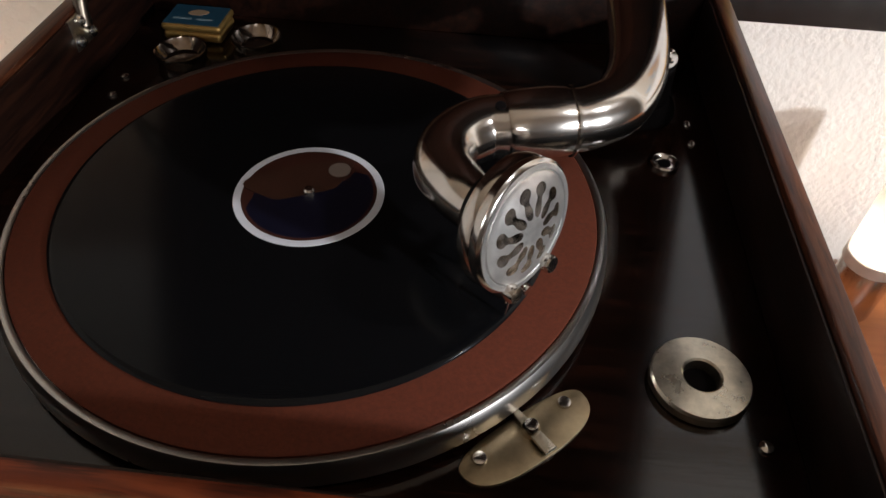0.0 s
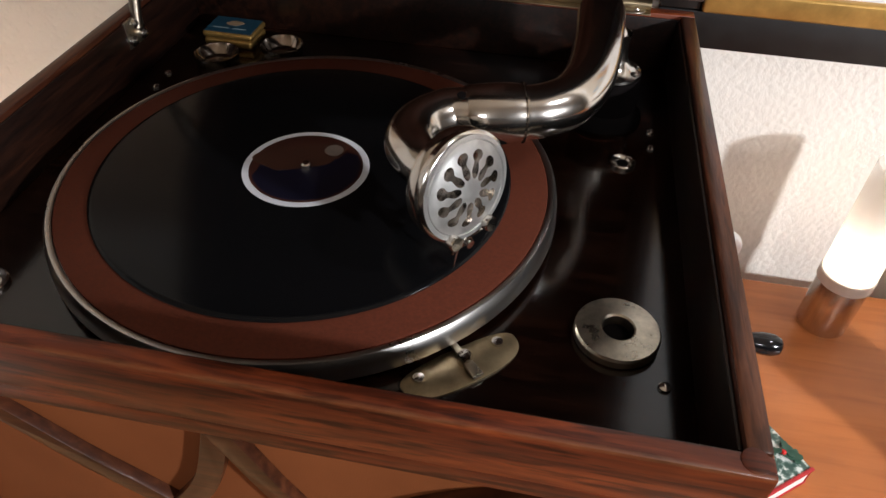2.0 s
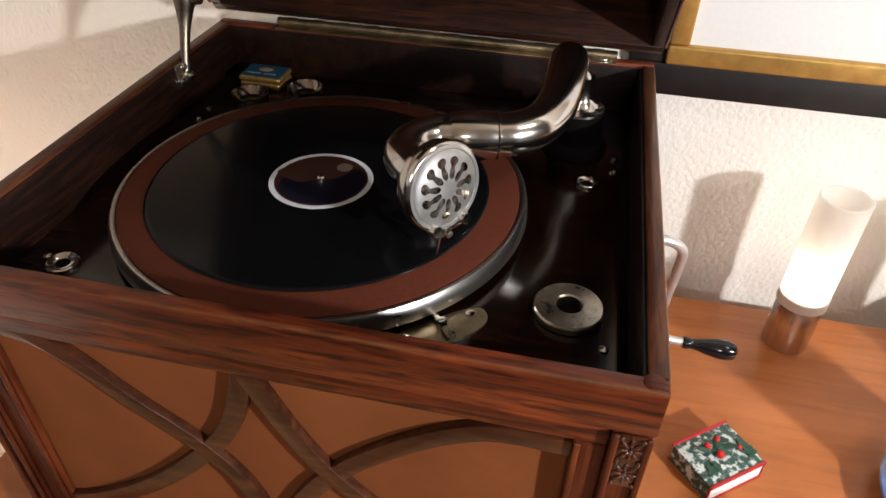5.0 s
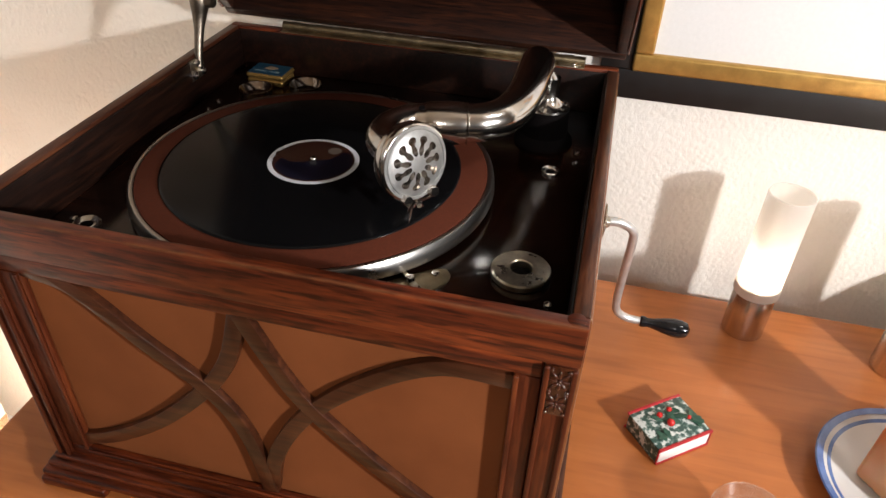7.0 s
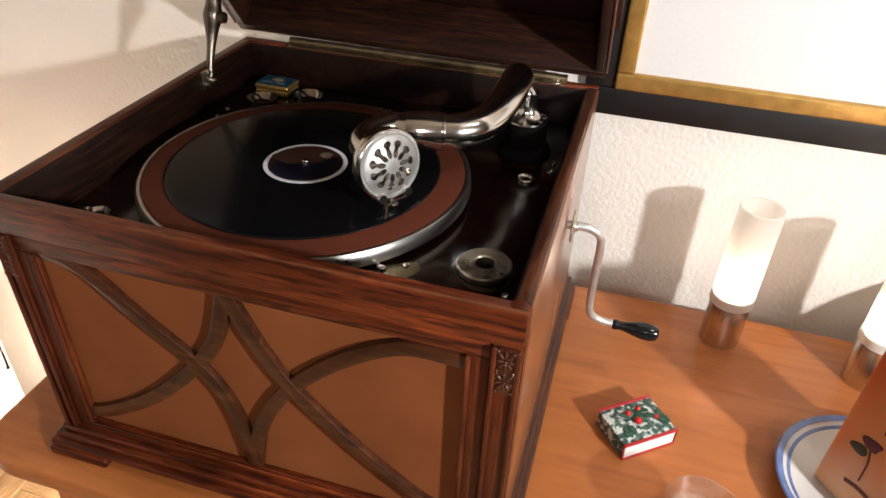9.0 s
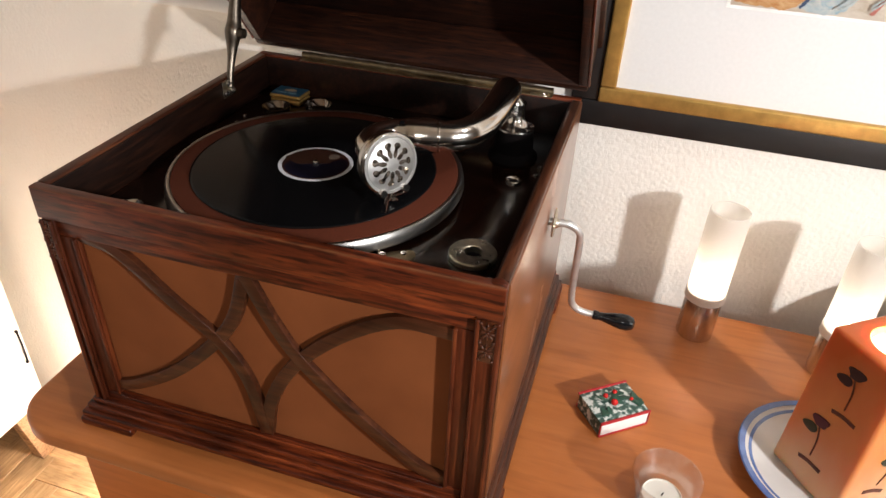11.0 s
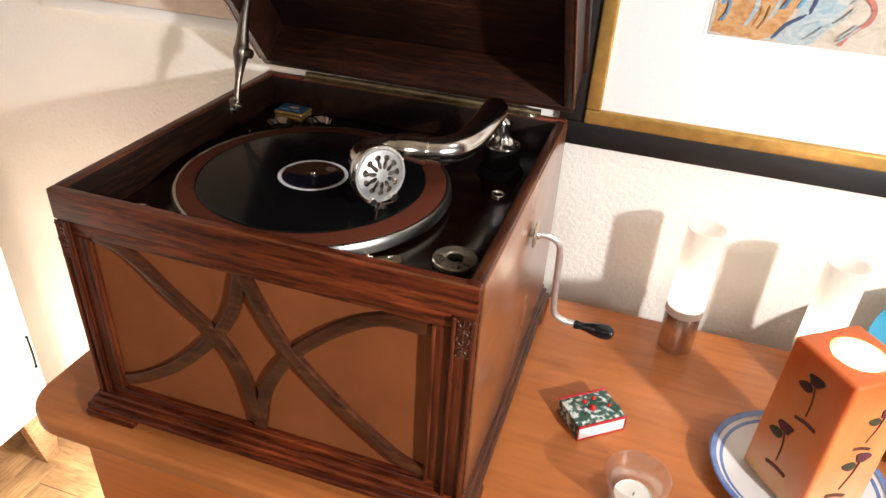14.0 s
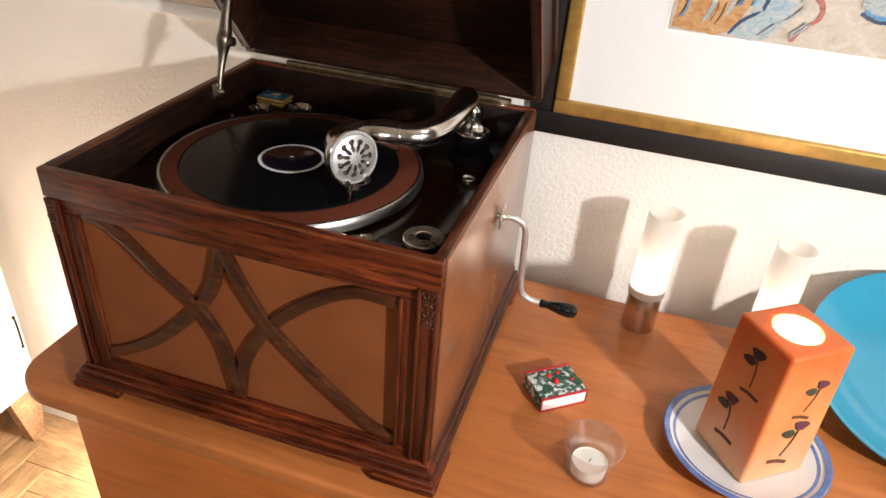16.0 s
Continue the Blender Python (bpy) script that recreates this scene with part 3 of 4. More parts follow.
for k in range(12):
    x = -0.372 + k * 0.0285
    gpart("knuckle", lathe([(0, 0), (0.0053, 0), (0.0053, 0.010), (0, 0.010)], 14, m=Matrix.Translation((x, HY, HZ)) @ pose(0, 0, 0, 0, 90, 0)), BRASS_OLD, parent=None)

cap_pts = [(-0.052 + 0.012 * math.cos(a), 0.0075 * math.sin(a)) for a in np.linspace(0, 2 * math.pi, 28, endpoint=False)]
gpart("hinge_end_plate", prism(cap_pts, 0.0012, 0.0004, Matrix.Translation((0, HY - 0.006, H + 0.0014))), NICKEL_WORN)
screw_h = lathe([(0.0026, 0), (0.0022, 0.001), (0, 0.0016)], 12, m=Matrix.Translation((-0.047, HY - 0.006, H + 0.0027)))
gpart("screw", screw_h, NICKEL)
# lid stay on the left rim
stay = gpart("lid_stay", tube([(-0.4345, 0.315, 0.290, 0.0040), (-0.436, 0.322, 0.306, 0.0044), (-0.4365, 0.330, 0.324, 0.0052), (-0.437, 0.336, 0.338, 0.0076), (-0.437, 0.341, 0.352, 0.0106), (-0.437, 0.346, 0.364, 0.0088),
                               (-0.4375, 0.354, 0.386, 0.0072), (-0.438, 0.363, 0.406, 0.0066), (-0.4385, 0.377, 0.432, 0.0060)], 18, 8), STAY_METAL, "tarnished turned metal lid stay")
gpart("stay_joint", lathe([(0, 0), (0.006, 0), (0.0072, 0.003), (0.006, 0.0105), (0, 0.0125)], 20, m=Matrix.Translation((-0.4315, 0.341, 0.352)) @ pose(0, 0, 0, 0, 90, 0)), STAY_METAL)
gpart("stay_bracket", block((-0.4388, 0.302, 0.277), (-0.4362, 0.328, 0.299), 0.0008), NICKEL_WORN)
for y, z in ((0.307, 0.283), (0.322, 0.283), (0.3145, 0.294)):
    gpart("screw", lathe([(0.0046, 0), (0.0042, 0.0022), (0.0022, 0.0040), (0, 0.0044)], 14, m=Matrix.Translation((-0.4361, y, z)) @ pose(0, 0, 0, 0, 90, 0)), NICKEL)

# ---- turntable, record ----
TC = (-0.2515, 0.1886)
TTM = Matrix.Translation((*TC, 0))
tt = gpart("turntable", lathe([(0, MB + 0.004), (0.154, MB + 0.004), (0.1590, MB + 0.0045), (0.1602, MB + 0.0062), (0.1597, MB + 0.0120), (0.1587, MB + 0.0165), (0.1570, MB + 0.0188), (0.1552, MB + 0.0190), (0.1537, MB + 0.0182), (0.1532, MB + 0.016), (0, MB + 0.016)], 128, m=TTM), NICKEL_RIM, "nickel-rimmed turntable platter")
bm = lathe([(0, MB + 0.0162), (0.1530, MB + 0.0162), (0.1530, MB + 0.0186), (0.1520, MB + 0.0192), (0, MB + 0.0192)], 128, m=TTM)
gpart("felt_mat", bm, FELT, "red-brown felt covering", tt)
bm = lathe([(0.02, MB - 0.0005), (0.02, MB + 0.004)], 24, m=TTM)
gpart("spindle_hub", bm, BLACK_MATT, "", tt)

RZ = MB + 0.0196
record = thing("record", "black shellac gramophone record with maroon label and white ring", "record", (TC[0] - 0.0022, TC[1] - 0.0005, RZ), 25.0)
part("disc", lathe([(0, 0), (0.1308, 0), (0.1316, 0.0008), (0.1308, 0.0016), (0.1280, 0.0021), (0.052, 0.0019), (0.0445, 0.0021), (0, 0.0021)], 160), SHELLAC, record)
part("label_ring", lathe([(0.0364, 0.00225), (0.0404, 0.00225), (0.0406, 0.0021), (0.0364, 0.0021)], 96), LABEL_WHITE, record, "white ring round the label")
part("label_paper", lathe([(0, 0.00225), (0.0362, 0.00225), (0.0362, 0.0021), (0, 0.0021)], 96), LABEL_MAROON, record, "dark maroon paper label")
bm = prism([(0.030 * math.cos(a) * (1 + 0.18 * math.sin(3 * a)) * 0.95 - 0.002, 0.016 * math.sin(a) * (1 + 0.2 * math.cos(2 * a)) + 0.012) for a in np.linspace(0, 2 * math.pi, 40, endpoint=False)], 0.0003, m=Matrix.Translation((0, 0, 0.00225)))
half = [(0.0345 * math.cos(a), 0.0345 * math.sin(a)) for a in np.linspace(math.pi * 1.02, math.pi * 2.05, 30)]
half += [(0.033 - 0.0055 * k, 0.004 + 0.0042 * math.sin(k * 1.9) + 0.0030 * math.sin(k * 0.8)) for k in range(1, 12)]
part("label_shade", prism(half, 0.00012, 0, Matrix.Translation((0, 0, 0.00226))), plain("navy_label_print", (0.006, 0.006, 0.016), 0.3), record, "dark navy printed half")
part("label_picture", bm, LABEL_BROWN, record, "brown printed shape")
bm = lathe([(0, 0.0026), (0.0062, 0.0026), (0.0062, 0.0024), (0, 0.0024)], 32, m=Matrix.Translation((0.020, 0.014, 0.0002)))
part("label_spot", bm, plain("pale_print", (0.17, 0.13, 0.105), 0.5), record)
part("spindle", lathe([(0.0030, 0.0022), (0.0030, 0.0048), (0.0022, 0.0058), (0, 0.0061)], 20), NICKEL, record)

# ---- tone arm ----
arm = gpart("tone_arm", tube([(-0.0790, 0.336, 0.3300, 0.0170), (-0.0792, 0.324, 0.3296, 0.0170), (-0.0798, 0.300, 0.3280, 0.0168), (-0.0812, 0.272, 0.3258, 0.0166), (-0.0855, 0.246, 0.3236, 0.0164),
                              (-0.0950, 0.224, 0.3222, 0.0162), (-0.1085, 0.212, 0.3216, 0.0161), (-0.119, 0.207, 0.3215, 0.0160), (-0.1236, 0.2056, 0.3215, 0.0160)], 36, 10), NICKEL, "curved nickel-plated tone arm")
bm = bmesh.new()
bmesh.ops.create_uvsphere(bm, u_segments=28, v_segments=16, radius=0.0169, matrix=Matrix.Translation((-0.0790, 0.337, 0.3301)))
gpart("arm_end", bm, NICKEL, "", arm)
AX = Vector((-0.155 + 0.118, 0.196 - 0.207, 0)).normalized()


def along(d0, d1, r0, r1, bm=None, n=36):
    a = Vector((-0.119, 0.207, 0.3215)) + AX * d0
    q = AX.to_track_quat("Z", "Y").to_matrix().to_4x4()
    L = d1 - d0
    prof = [(r0 - 0.002, 0), (r0, 0.0006), (r1, L - 0.0006), (r1 - 0.002, L)]
    return lathe(prof, n, bm, Matrix.Translation(a) @ q)


COLLAR = Matrix.Translation(Vector((-0.119, 0.207, 0.3215))) @ AX.to_track_quat("Z", "Y").to_matrix().to_4x4()
gpart("arm_collar", lathe([(0.0150, 0.003), (0.0172, 0.0036), (0.0178, 0.008), (0.0182, 0.015), (0.0180, 0.025), (0.0173, 0.0345), (0.0166, 0.0362), (0.0150, 0.0364)], 44, m=COLLAR), NICKEL, "", arm)
gpart("collar_ring", along(0.0006, 0.0029, 0.0180, 0.0180), NICKEL, "", arm)
SBC = Vector((-0.1440, 0.1230, 0.3255))
SBN = Vector((0.78, -0.60, 0.16)).normalized()
back = SBC - SBN * 0.018
e = Vector((-0.119, 0.207, 0.3215)) + AX * 0.034
goose = gpart("goose_neck", tube([(*e, 0.0160), (e.x - 0.014, e.y - 0.005, e.z, 0.0158), (e.x - 0.0258, e.y - 0.020, e.z, 0.0152), (e.x - 0.0272, e.y - 0.037, e.z, 0.0145),
                                  (e.x - 0.0190, e.y - 0.052, e.z + 0.001, 0.0136), (*(back - SBN * 0.004), 0.0125), (*back, 0.0125)], 32, 10), NICKEL, "", arm)
for a in (0.0, 120.0, 240.0):
    q = AX.to_track_quat("Z", "Y").to_matrix().to_4x4()
    m = Matrix.Translation(Vector((-0.119, 0.207, 0.3215)) + AX * 0.0395) @ q @ pose(0, 0, 0, 0, 0, a + 195) @ Matrix.Translation((0.0157, 0, 0)) @ pose(0, 0, 0, 0, 90, 0)
    gpart("bayonet_slot", lathe([(0, 0), (0.0026, 0), (0.0026, 0.0008), (0, 0.0008)], 14, m=m), DARKHOLE, "", arm)
# pivot base
PIV = (-0.0645, 0.334)
gpart("pivot_block", lathe([(0.030, MB), (0.029, MB + 0.004), (0.0235, MB + 0.010), (0.0225, 0.2885), (0, 0.2885)], 40, m=Matrix.Translation((*PIV, 0))), DARKHOLE, "black turned pedestal", arm)
gpart("pivot_flange", lathe([(0, 0.2886), (0.0215, 0.2886), (0.0225, 0.2896), (0.0220, 0.2914), (0.0180, 0.2930), (0.0125, 0.2968), (0.0100, 0.302), (0.0092, 0.310), (0.0100, 0.320)], 44, m=Matrix.Translation((*PIV, 0))), NICKEL, "", arm)
gpart("pivot_neck", tube([(PIV[0], PIV[1], 0.312, 0.0098), (PIV[0] - 0.006, PIV[1], 0.320, 0.0104), (PIV[0] - 0.013, PIV[1] + 0.001, 0.328, 0.0110)], 20, 5), NICKEL, "", arm)
for a in (250, 330, 90, 10):
    m = Matrix.Translation((PIV[0] + 0.0175 * math.cos(radians(a)), PIV[1] + 0.0175 * math.sin(radians(a)), 0.2922))
    gpart("screw", lathe([(0.0030, 0), (0.0027, 0.0014), (0.0013, 0.0022), (0, 0.0024)], 14, m=m), NICKEL, "", arm)


# sound box: a drum with a pierced, domed front plate
QS = SBN.to_track_quat("Z", "Y").to_matrix().to_4x4()
# the plate's local y leans along the needle's line
SBM = Matrix.Translation(SBC) @ QS
R = 0.0300
sbox = gpart("sound_box", lathe([(0, -0.013), (0.012, -0.013), (0.013, -0.0105), (R - 0.004, -0.0095), (R - 0.0007, -0.008), (R, -0.006), (R, -0.003), (R - 0.0006, -0.0016), (R, 0.0), (R, 0.0026), (R - 0.001, 0.0038), (R - 0.0016, 0.0040), (R - 0.0030, 0.0030), (R - 0.0062, 0.0028), (R - 0.0066, -0.002), (0, -0.002)], 72, m=SBM), NICKEL, "nickel sound box with pierced sunburst front")
gpart("rubber_gasket", lathe([(0.011, -0.0185), (0.0172, -0.0185), (0.0180, -0.016), (0.0172, -0.0132), (0.011, -0.0132)], 36, m=SBM), BLACK_MATT, "", sbox)
PETALS = 11
plate = bmesh.new()


def plate_point(r, a):
    return plate.verts.new((r * math.cos(a), r * math.sin(a), 0.0044 + 0.0034 * max(0.0, 1 - (r / 0.0240) ** 2) - (0.0007 if 0.0255 < r < 0.0262 else 0.0)))


# each opening is a drop near the hub, a narrow neck and a round bulb outside
SLOT = ((0.0066, 0.0004), (0.0076, 0.0012), (0.0090, 0.0017), (0.0106, 0.0018), (0.0122, 0.0016), (0.0138, 0.0013), (0.0150, 0.0012), (0.0160, 0.0016),
        (0.0170, 0.0023), (0.0182, 0.0027), (0.0194, 0.0026), (0.0204, 0.0019), (0.0210, 0.0007))
rows = [(0.0048, 0.0003), (0.0058, 0.0003)] + list(SLOT) + [(0.0218, 0.0007), (0.0236, 0.0007), (0.0252, 0.0007), (0.0258, 0.0007), (0.0264, 0.0007), (0.0284, 0.0007)]
sector = 2 * math.pi / PETALS
ringed = []
for i, (r, w) in enumerate(rows):
    line = []
    for p in range(PETALS):
        mid_a = p * sector + 0.035 * math.sin((r - 0.006) * 260)
        s_a, h_a = min(1.3 * w / r, 0.40 * sector), sector / 2
        line += [plate_point(r, mid_a + q) for q in (-h_a, -(s_a + h_a) / 2, -s_a, s_a, (s_a + h_a) / 2)]
    ringed.append(line)
hub = plate.verts.new((0, 0, 0.0082))
NP = PETALS * 5
for k in range(NP):
    plate.faces.new((hub, ringed[0][k], ringed[0][(k + 1) % NP]))
for i in range(len(rows) - 1):
    for k in range(NP):
        if k % 5 == 2 and 2 <= i < 1 + len(SLOT):
            continue
        q = (k + 1) % NP
        plate.faces.new((ringed[i][k], ringed[i][q], ringed[i + 1][q], ringed[i + 1][k]))
bmesh.ops.solidify(plate, geom=plate.faces[:], thickness=0.0010)
plate.transform(SBM)
gpart("front_plate", plate, NICKEL_SATIN, "pierced sunburst nickel plate", sbox)
gpart("diaphragm", lathe([(0, -0.0015), (0.0232, -0.0015), (0.0232, -0.001), (0.012, 0.0004), (0, -0.0008)], 40, m=SBM), plain("mica_diaphragm", (0.34, 0.29, 0.25), 0.16, 0.9, 0.5, 150.0, 0.3), "", sbox)
low = SBC + Vector((-0.16 * 0.0, 0, -0.028)) + SBN * 0.004
side_dir = Vector((0.60, 0.78, 0)).normalized()
for s in (-1, 1):
    a = low + side_dir * (s * 0.0125)
    m = Matrix.Translation(a - SBN * 0.003 + Vector((0, 0, 0.0015))) @ SBN.to_track_quat("Z", "Y").to_matrix().to_4x4()
    gpart("pivot_nut", lathe([(0, -0.002), (0.0040, -0.002), (0.0043, 0), (0.0043, 0.0105), (0.0038, 0.0116), (0, 0.0118)], 18, m=m), NICKEL, "", sbox)
tip = Vector((low.x - 0.004, low.y - 0.004, RZ + 0.0023))
gpart("needle_holder", tube([(*(low + Vector((0, 0, 0.004))), 0.0034), (*(low + Vector((-0.001, -0.001, -0.004))), 0.0030), (*(low + Vector((-0.002, -0.002, -0.009))), 0.0026)], 14, 4), NICKEL, "", sbox)
gpart("needle", tube([(*(low + Vector((-0.002, -0.002, -0.007))), 0.0008), (*((low + tip) / 2 + Vector((-0.001, -0.001, -0.003))), 0.0008), (*tip, 0.0002)], 8, 3), STEEL, "", sbox)
hn = low + Vector((0, 0, -0.006))
gpart("needle_screw", tube([(*hn, 0.0011), (*(hn + side_dir * 0.010 + Vector((0, 0, -0.0005))), 0.0010), (*(hn + side_dir * 0.019), 0.0007)], 8, 3), NICKEL, "", sbox)
gpart("thumb_screw", tube([(*(hn + SBN * 0.002), 0.0026), (*(hn + SBN * 0.006 + Vector((0, 0, -0.001))), 0.0026)], 12, 2), NICKEL, "", sbox)
for s in (-1, 1):
    gpart("spring_leg", tube([(*(low + side_dir * s * 0.002), 0.0009), (*(low + side_dir * s * 0.005 + Vector((0, 0, -0.007))), 0.0008), (*(low + side_dir * s * 0.0075 + Vector((0, 0, -0.013))), 0.0006)], 8, 3), NICKEL, "", sbox)

# ---- fittings on the motor board ----
def screw_at(x, y, z=MB, r=0.0034):
    return gpart("screw", lathe([(r, 0), (r * 0.9, 0.0016), (r * 0.5, 0.0024), (0, 0.0026)], 14, m=Matrix.Translation((x, y, z))), NICKEL)


for x, y in ((-0.028, 0.315), (-0.028, 0.293), (-0.028, 0.075), (-0.419, 0.316), (-0.418, 0.293), (-0.041, 0.340), (-0.419, 0.075)):
    screw_at(x, y)
speed_ring = gpart("needle_cup_lid", lathe([(0.0085, MB), (0.0222, MB), (0.0232, MB + 0.001), (0.0232, MB + 0.0052), (0.0222, MB + 0.0066), (0.0095, MB + 0.0076), (0.0085, MB + 0.0068), (0.0085, MB)], 56, m=Matrix.Translation((-0.0525, 0.105, 0))), NICKEL_WORN, "worn nickel used-needle cup with round hole")
gpart("cup_hole", lathe([(0, MB + 0.0006), (0.0084, MB + 0.0006)], 32, m=Matrix.Translation((-0.0525, 0.105, 0))), DARKHOLE, "", speed_ring)
# speed control plate: oblong with a pointer
pa, pb = Vector((-0.154, 0.052)), Vector((-0.112, 0.089))
ux = (pb - pa).normalized()
uy = Vector((-ux.y, ux.x))
mid = (pa + pb) / 2
outl = []
for k in range(40):
    a = 2 * math.pi * k / 40
    ex = 0.0345 * math.copysign(abs(math.cos(a)) ** 0.75, math.cos(a))
    ey = 0.0150 * math.copysign(abs(math.sin(a)) ** 0.8, math.sin(a))
    if ey > 0:
        ey *= 0.55
    q = mid + ux * ex + uy * ey - uy * 0.001
    outl.append((q.x, q.y))
spd = gpart("speed_plate", prism(outl, 0.0014, 0.0004, Matrix.Translation((0, 0, MB))), BRASS_OLD, "tarnished nickel speed regulator plate")
for q in (pa + ux * 0.004, pb - ux * 0.004):
    gpart("screw", lathe([(0.0034, 0), (0.003, 0.0012), (0, 0.0018)], 14, m=Matrix.Translation((q.x, q.y, MB + 0.0014))), NICKEL, "", spd)
pv = Vector((-0.130, 0.070))
pdir = Vector((-0.143 + 0.123, 0.080 - 0.058)).normalized()
pn = Vector((-pdir.y, pdir.x))
a0, a1 = pv + pdir * 0.020, pv - pdir * 0.013
gpart("speed_pointer", prism([tuple(a0 + pn * 0.0012), tuple(a0 - pn * 0.0012), tuple(a1 - pn * 0.0032), tuple(a1 + pn * 0.0032)], 0.0016, 0.0004, Matrix.Translation((0, 0, MB + 0.0032))), NICKEL_WORN, "", spd)
gpart("pointer_screw", lathe([(0.0040, MB + 0.0014), (0.0040, MB + 0.0062), (0.0030, MB + 0.0080), (0, MB + 0.0086)], 18, m=Matrix.Translation((pv.x, pv.y, 0))), NICKEL, "", spd)
# brake and catches: small round cups
for x, y, r in ((-0.0490, 0.2690, 0.0090), (-0.4035, 0.0700, 0.0115)):
    c = gpart("latch_cup", lathe([(r * 0.45, MB + 0.001), (r * 0.62, MB + 0.0008), (r * 0.72, MB + 0.0022), (r * 0.9, MB + 0.0030), (r, MB + 0.0022), (r, MB)], 32, m=Matrix.Translation((x, y, 0))), NICKEL)
    gpart("cup_centre", lathe([(0, MB + 0.0014), (r * 0.45, MB + 0.0010)], 20, m=Matrix.Translation((x, y, 0))), DARKHOLE, "", c)
brake = gpart("brake_lever", block((-0.078, 0.3335, MB + 0.004), (-0.047, 0.3385, MB + 0.009), 0.002), BLACK_MATT)
gpart("lever_tip", lathe([(0, 0), (0.0036, 0), (0.0042, 0.002), (0.0040, 0.006), (0, 0.0085)], 18, m=Matrix.Translation((-0.0475, 0.336, MB + 0.0045)) @ pose(0, 0, 0, 0, 90, 0)), NICKEL, "", brake)
for x, y in ((-0.388, 0.345), (-0.340, 0.372)):
    well = gpart("needle_well", lathe([(0.0005, MB + 0.0008), (0.0120, MB + 0.0012), (0.0160, MB + 0.0055), (0.0175, MB + 0.0085), (0.0185, MB + 0.0088), (0.0188, MB + 0.0070), (0.0170, MB)], 40, m=Matrix.Translation((x, y, 0))), WELL_METAL, "small dark polished needle bowl")

# winding crank in the right side
gpart("crank_escutcheon", lathe([(0.0040, 0), (0.0158, 0), (0.0165, 0.0008), (0.0150, 0.0018), (0.0060, 0.0030), (0.0042, 0.0060)], 36, m=Matrix.Translation((0.0065, 0.230, 0.232)) @ pose(0, 0, 0, 0, 90, 0)), NICKEL_WORN)
crank = gpart("winding_crank", tube([(-0.010, 0.230, 0.232, 0.0042), (0.010, 0.231, 0.2325, 0.0042), (0.024, 0.233, 0.231, 0.0042), (0.0345, 0.237, 0.222, 0.0042), (0.037, 0.241, 0.208, 0.0042), (0.037, 0.252, 0.165, 0.0042), (0.0375, 0.264, 0.118, 0.0042),
                                     (0.041, 0.268, 0.100, 0.0042), (0.052, 0.271, 0.091, 0.0042), (0.066, 0.272, 0.089, 0.0040), (0.074, 0.272, 0.0885, 0.0038)], 18, 8), CRANK_STEEL, "nickel winding crank with black wooden grip")
gpart("crank_grip", lathe([(0, 0), (0.0052, 0), (0.0060, 0.0015), (0.0058, 0.0055), (0.0048, 0.0075), (0.0056, 0.014), (0.0080, 0.024), (0.0098, 0.034), (0.0098, 0.042), (0.0076, 0.0485), (0.0035, 0.0510), (0, 0.0514)], 32,
                           m=Matrix.Translation((0.0665, 0.272, 0.0888)) @ pose(0, 0, 0, 0, 92, 0)), BLACK, "black lacquered grip", crank)

# ---- tin in the back corner ----
tin = thing("needle_tin", "small blue and gold needle tin on the motor board", "tin", (-0.3885, 0.3850, MB), -1.0)
part("box", block((-0.0225, -0.0158, 0.0), (0.0225, 0.0158, 0.0080), 0.003, 3), TIN_GOLD, tin)
lidt = part("lid", block((-0.0230, -0.0163, 0.0081), (0.0230, 0.0163, 0.0140), 0.003, 3), TIN_GOLD, tin)
part("lid_print", block((-0.0212, -0.0145, 0.0140), (0.0212, 0.0145, 0.01425), 0.0), TIN_BLUE, lidt, "dark blue printed top")
bm = prism([(0.0075 * math.cos(a) * (1 + 0.2 * math.sin(2 * a)), 0.0045 * math.sin(a) + 0.0035) for a in np.linspace(0, 2 * math.pi, 24, endpoint=False)], 0.0002, m=Matrix.Translation((0, 0, 0.01426)))
part("lid_picture", bm, plain("pale_tin_print", (0.26, 0.18, 0.11), 0.4), lidt, "pale printed motif")
for k in range(2):
    part("print_bar", block((-0.016 + k * 0.018, -0.0075, 0.01426), (-0.002 + k * 0.016, -0.0055, 0.0145), 0), plain("pale_lettering", (0.14, 0.20, 0.22), 0.5), lidt)

# ---- framed picture on the wall ----
PX0, PX1, PZ0, PZ1 = 0.016, 0.936, 0.279, 0.95
GW = 0.021
GY0 = 0.482
picture = thing("framed_picture", "framed watercolour in white mount with gold and black frame", "picture", (PX0, WALL_Y, PZ0))
PI = Matrix.Translation((-PX0, -WALL_Y, -PZ0))


def ppart(name, bm, mat, label="", parent=None):
    bm.transform(PI)
    return part(name, bm, mat, parent or picture, label)


BW = 0.036
ppart("black_frame_side", block((PX0 - BW, 0.488, PZ0 - BW), (PX1 + BW, WALL_Y, PZ0 - 0.0004), 0.002), BLACKFRAME)
ppart("black_frame_side", block((PX0 - BW, 0.488, PZ1 + 0.0004), (PX1 + BW, WALL_Y, PZ1 + BW), 0.002), BLACKFRAME)
ppart("black_frame_side", block((PX0 - BW, 0.488, PZ0), (PX0 - 0.0004, WALL_Y, PZ1), 0.002), BLACKFRAME)
ppart("black_frame_side", block((PX1 + 0.0004, 0.488, PZ0), (PX1 + BW, WALL_Y, PZ1), 0.002), BLACKFRAME)
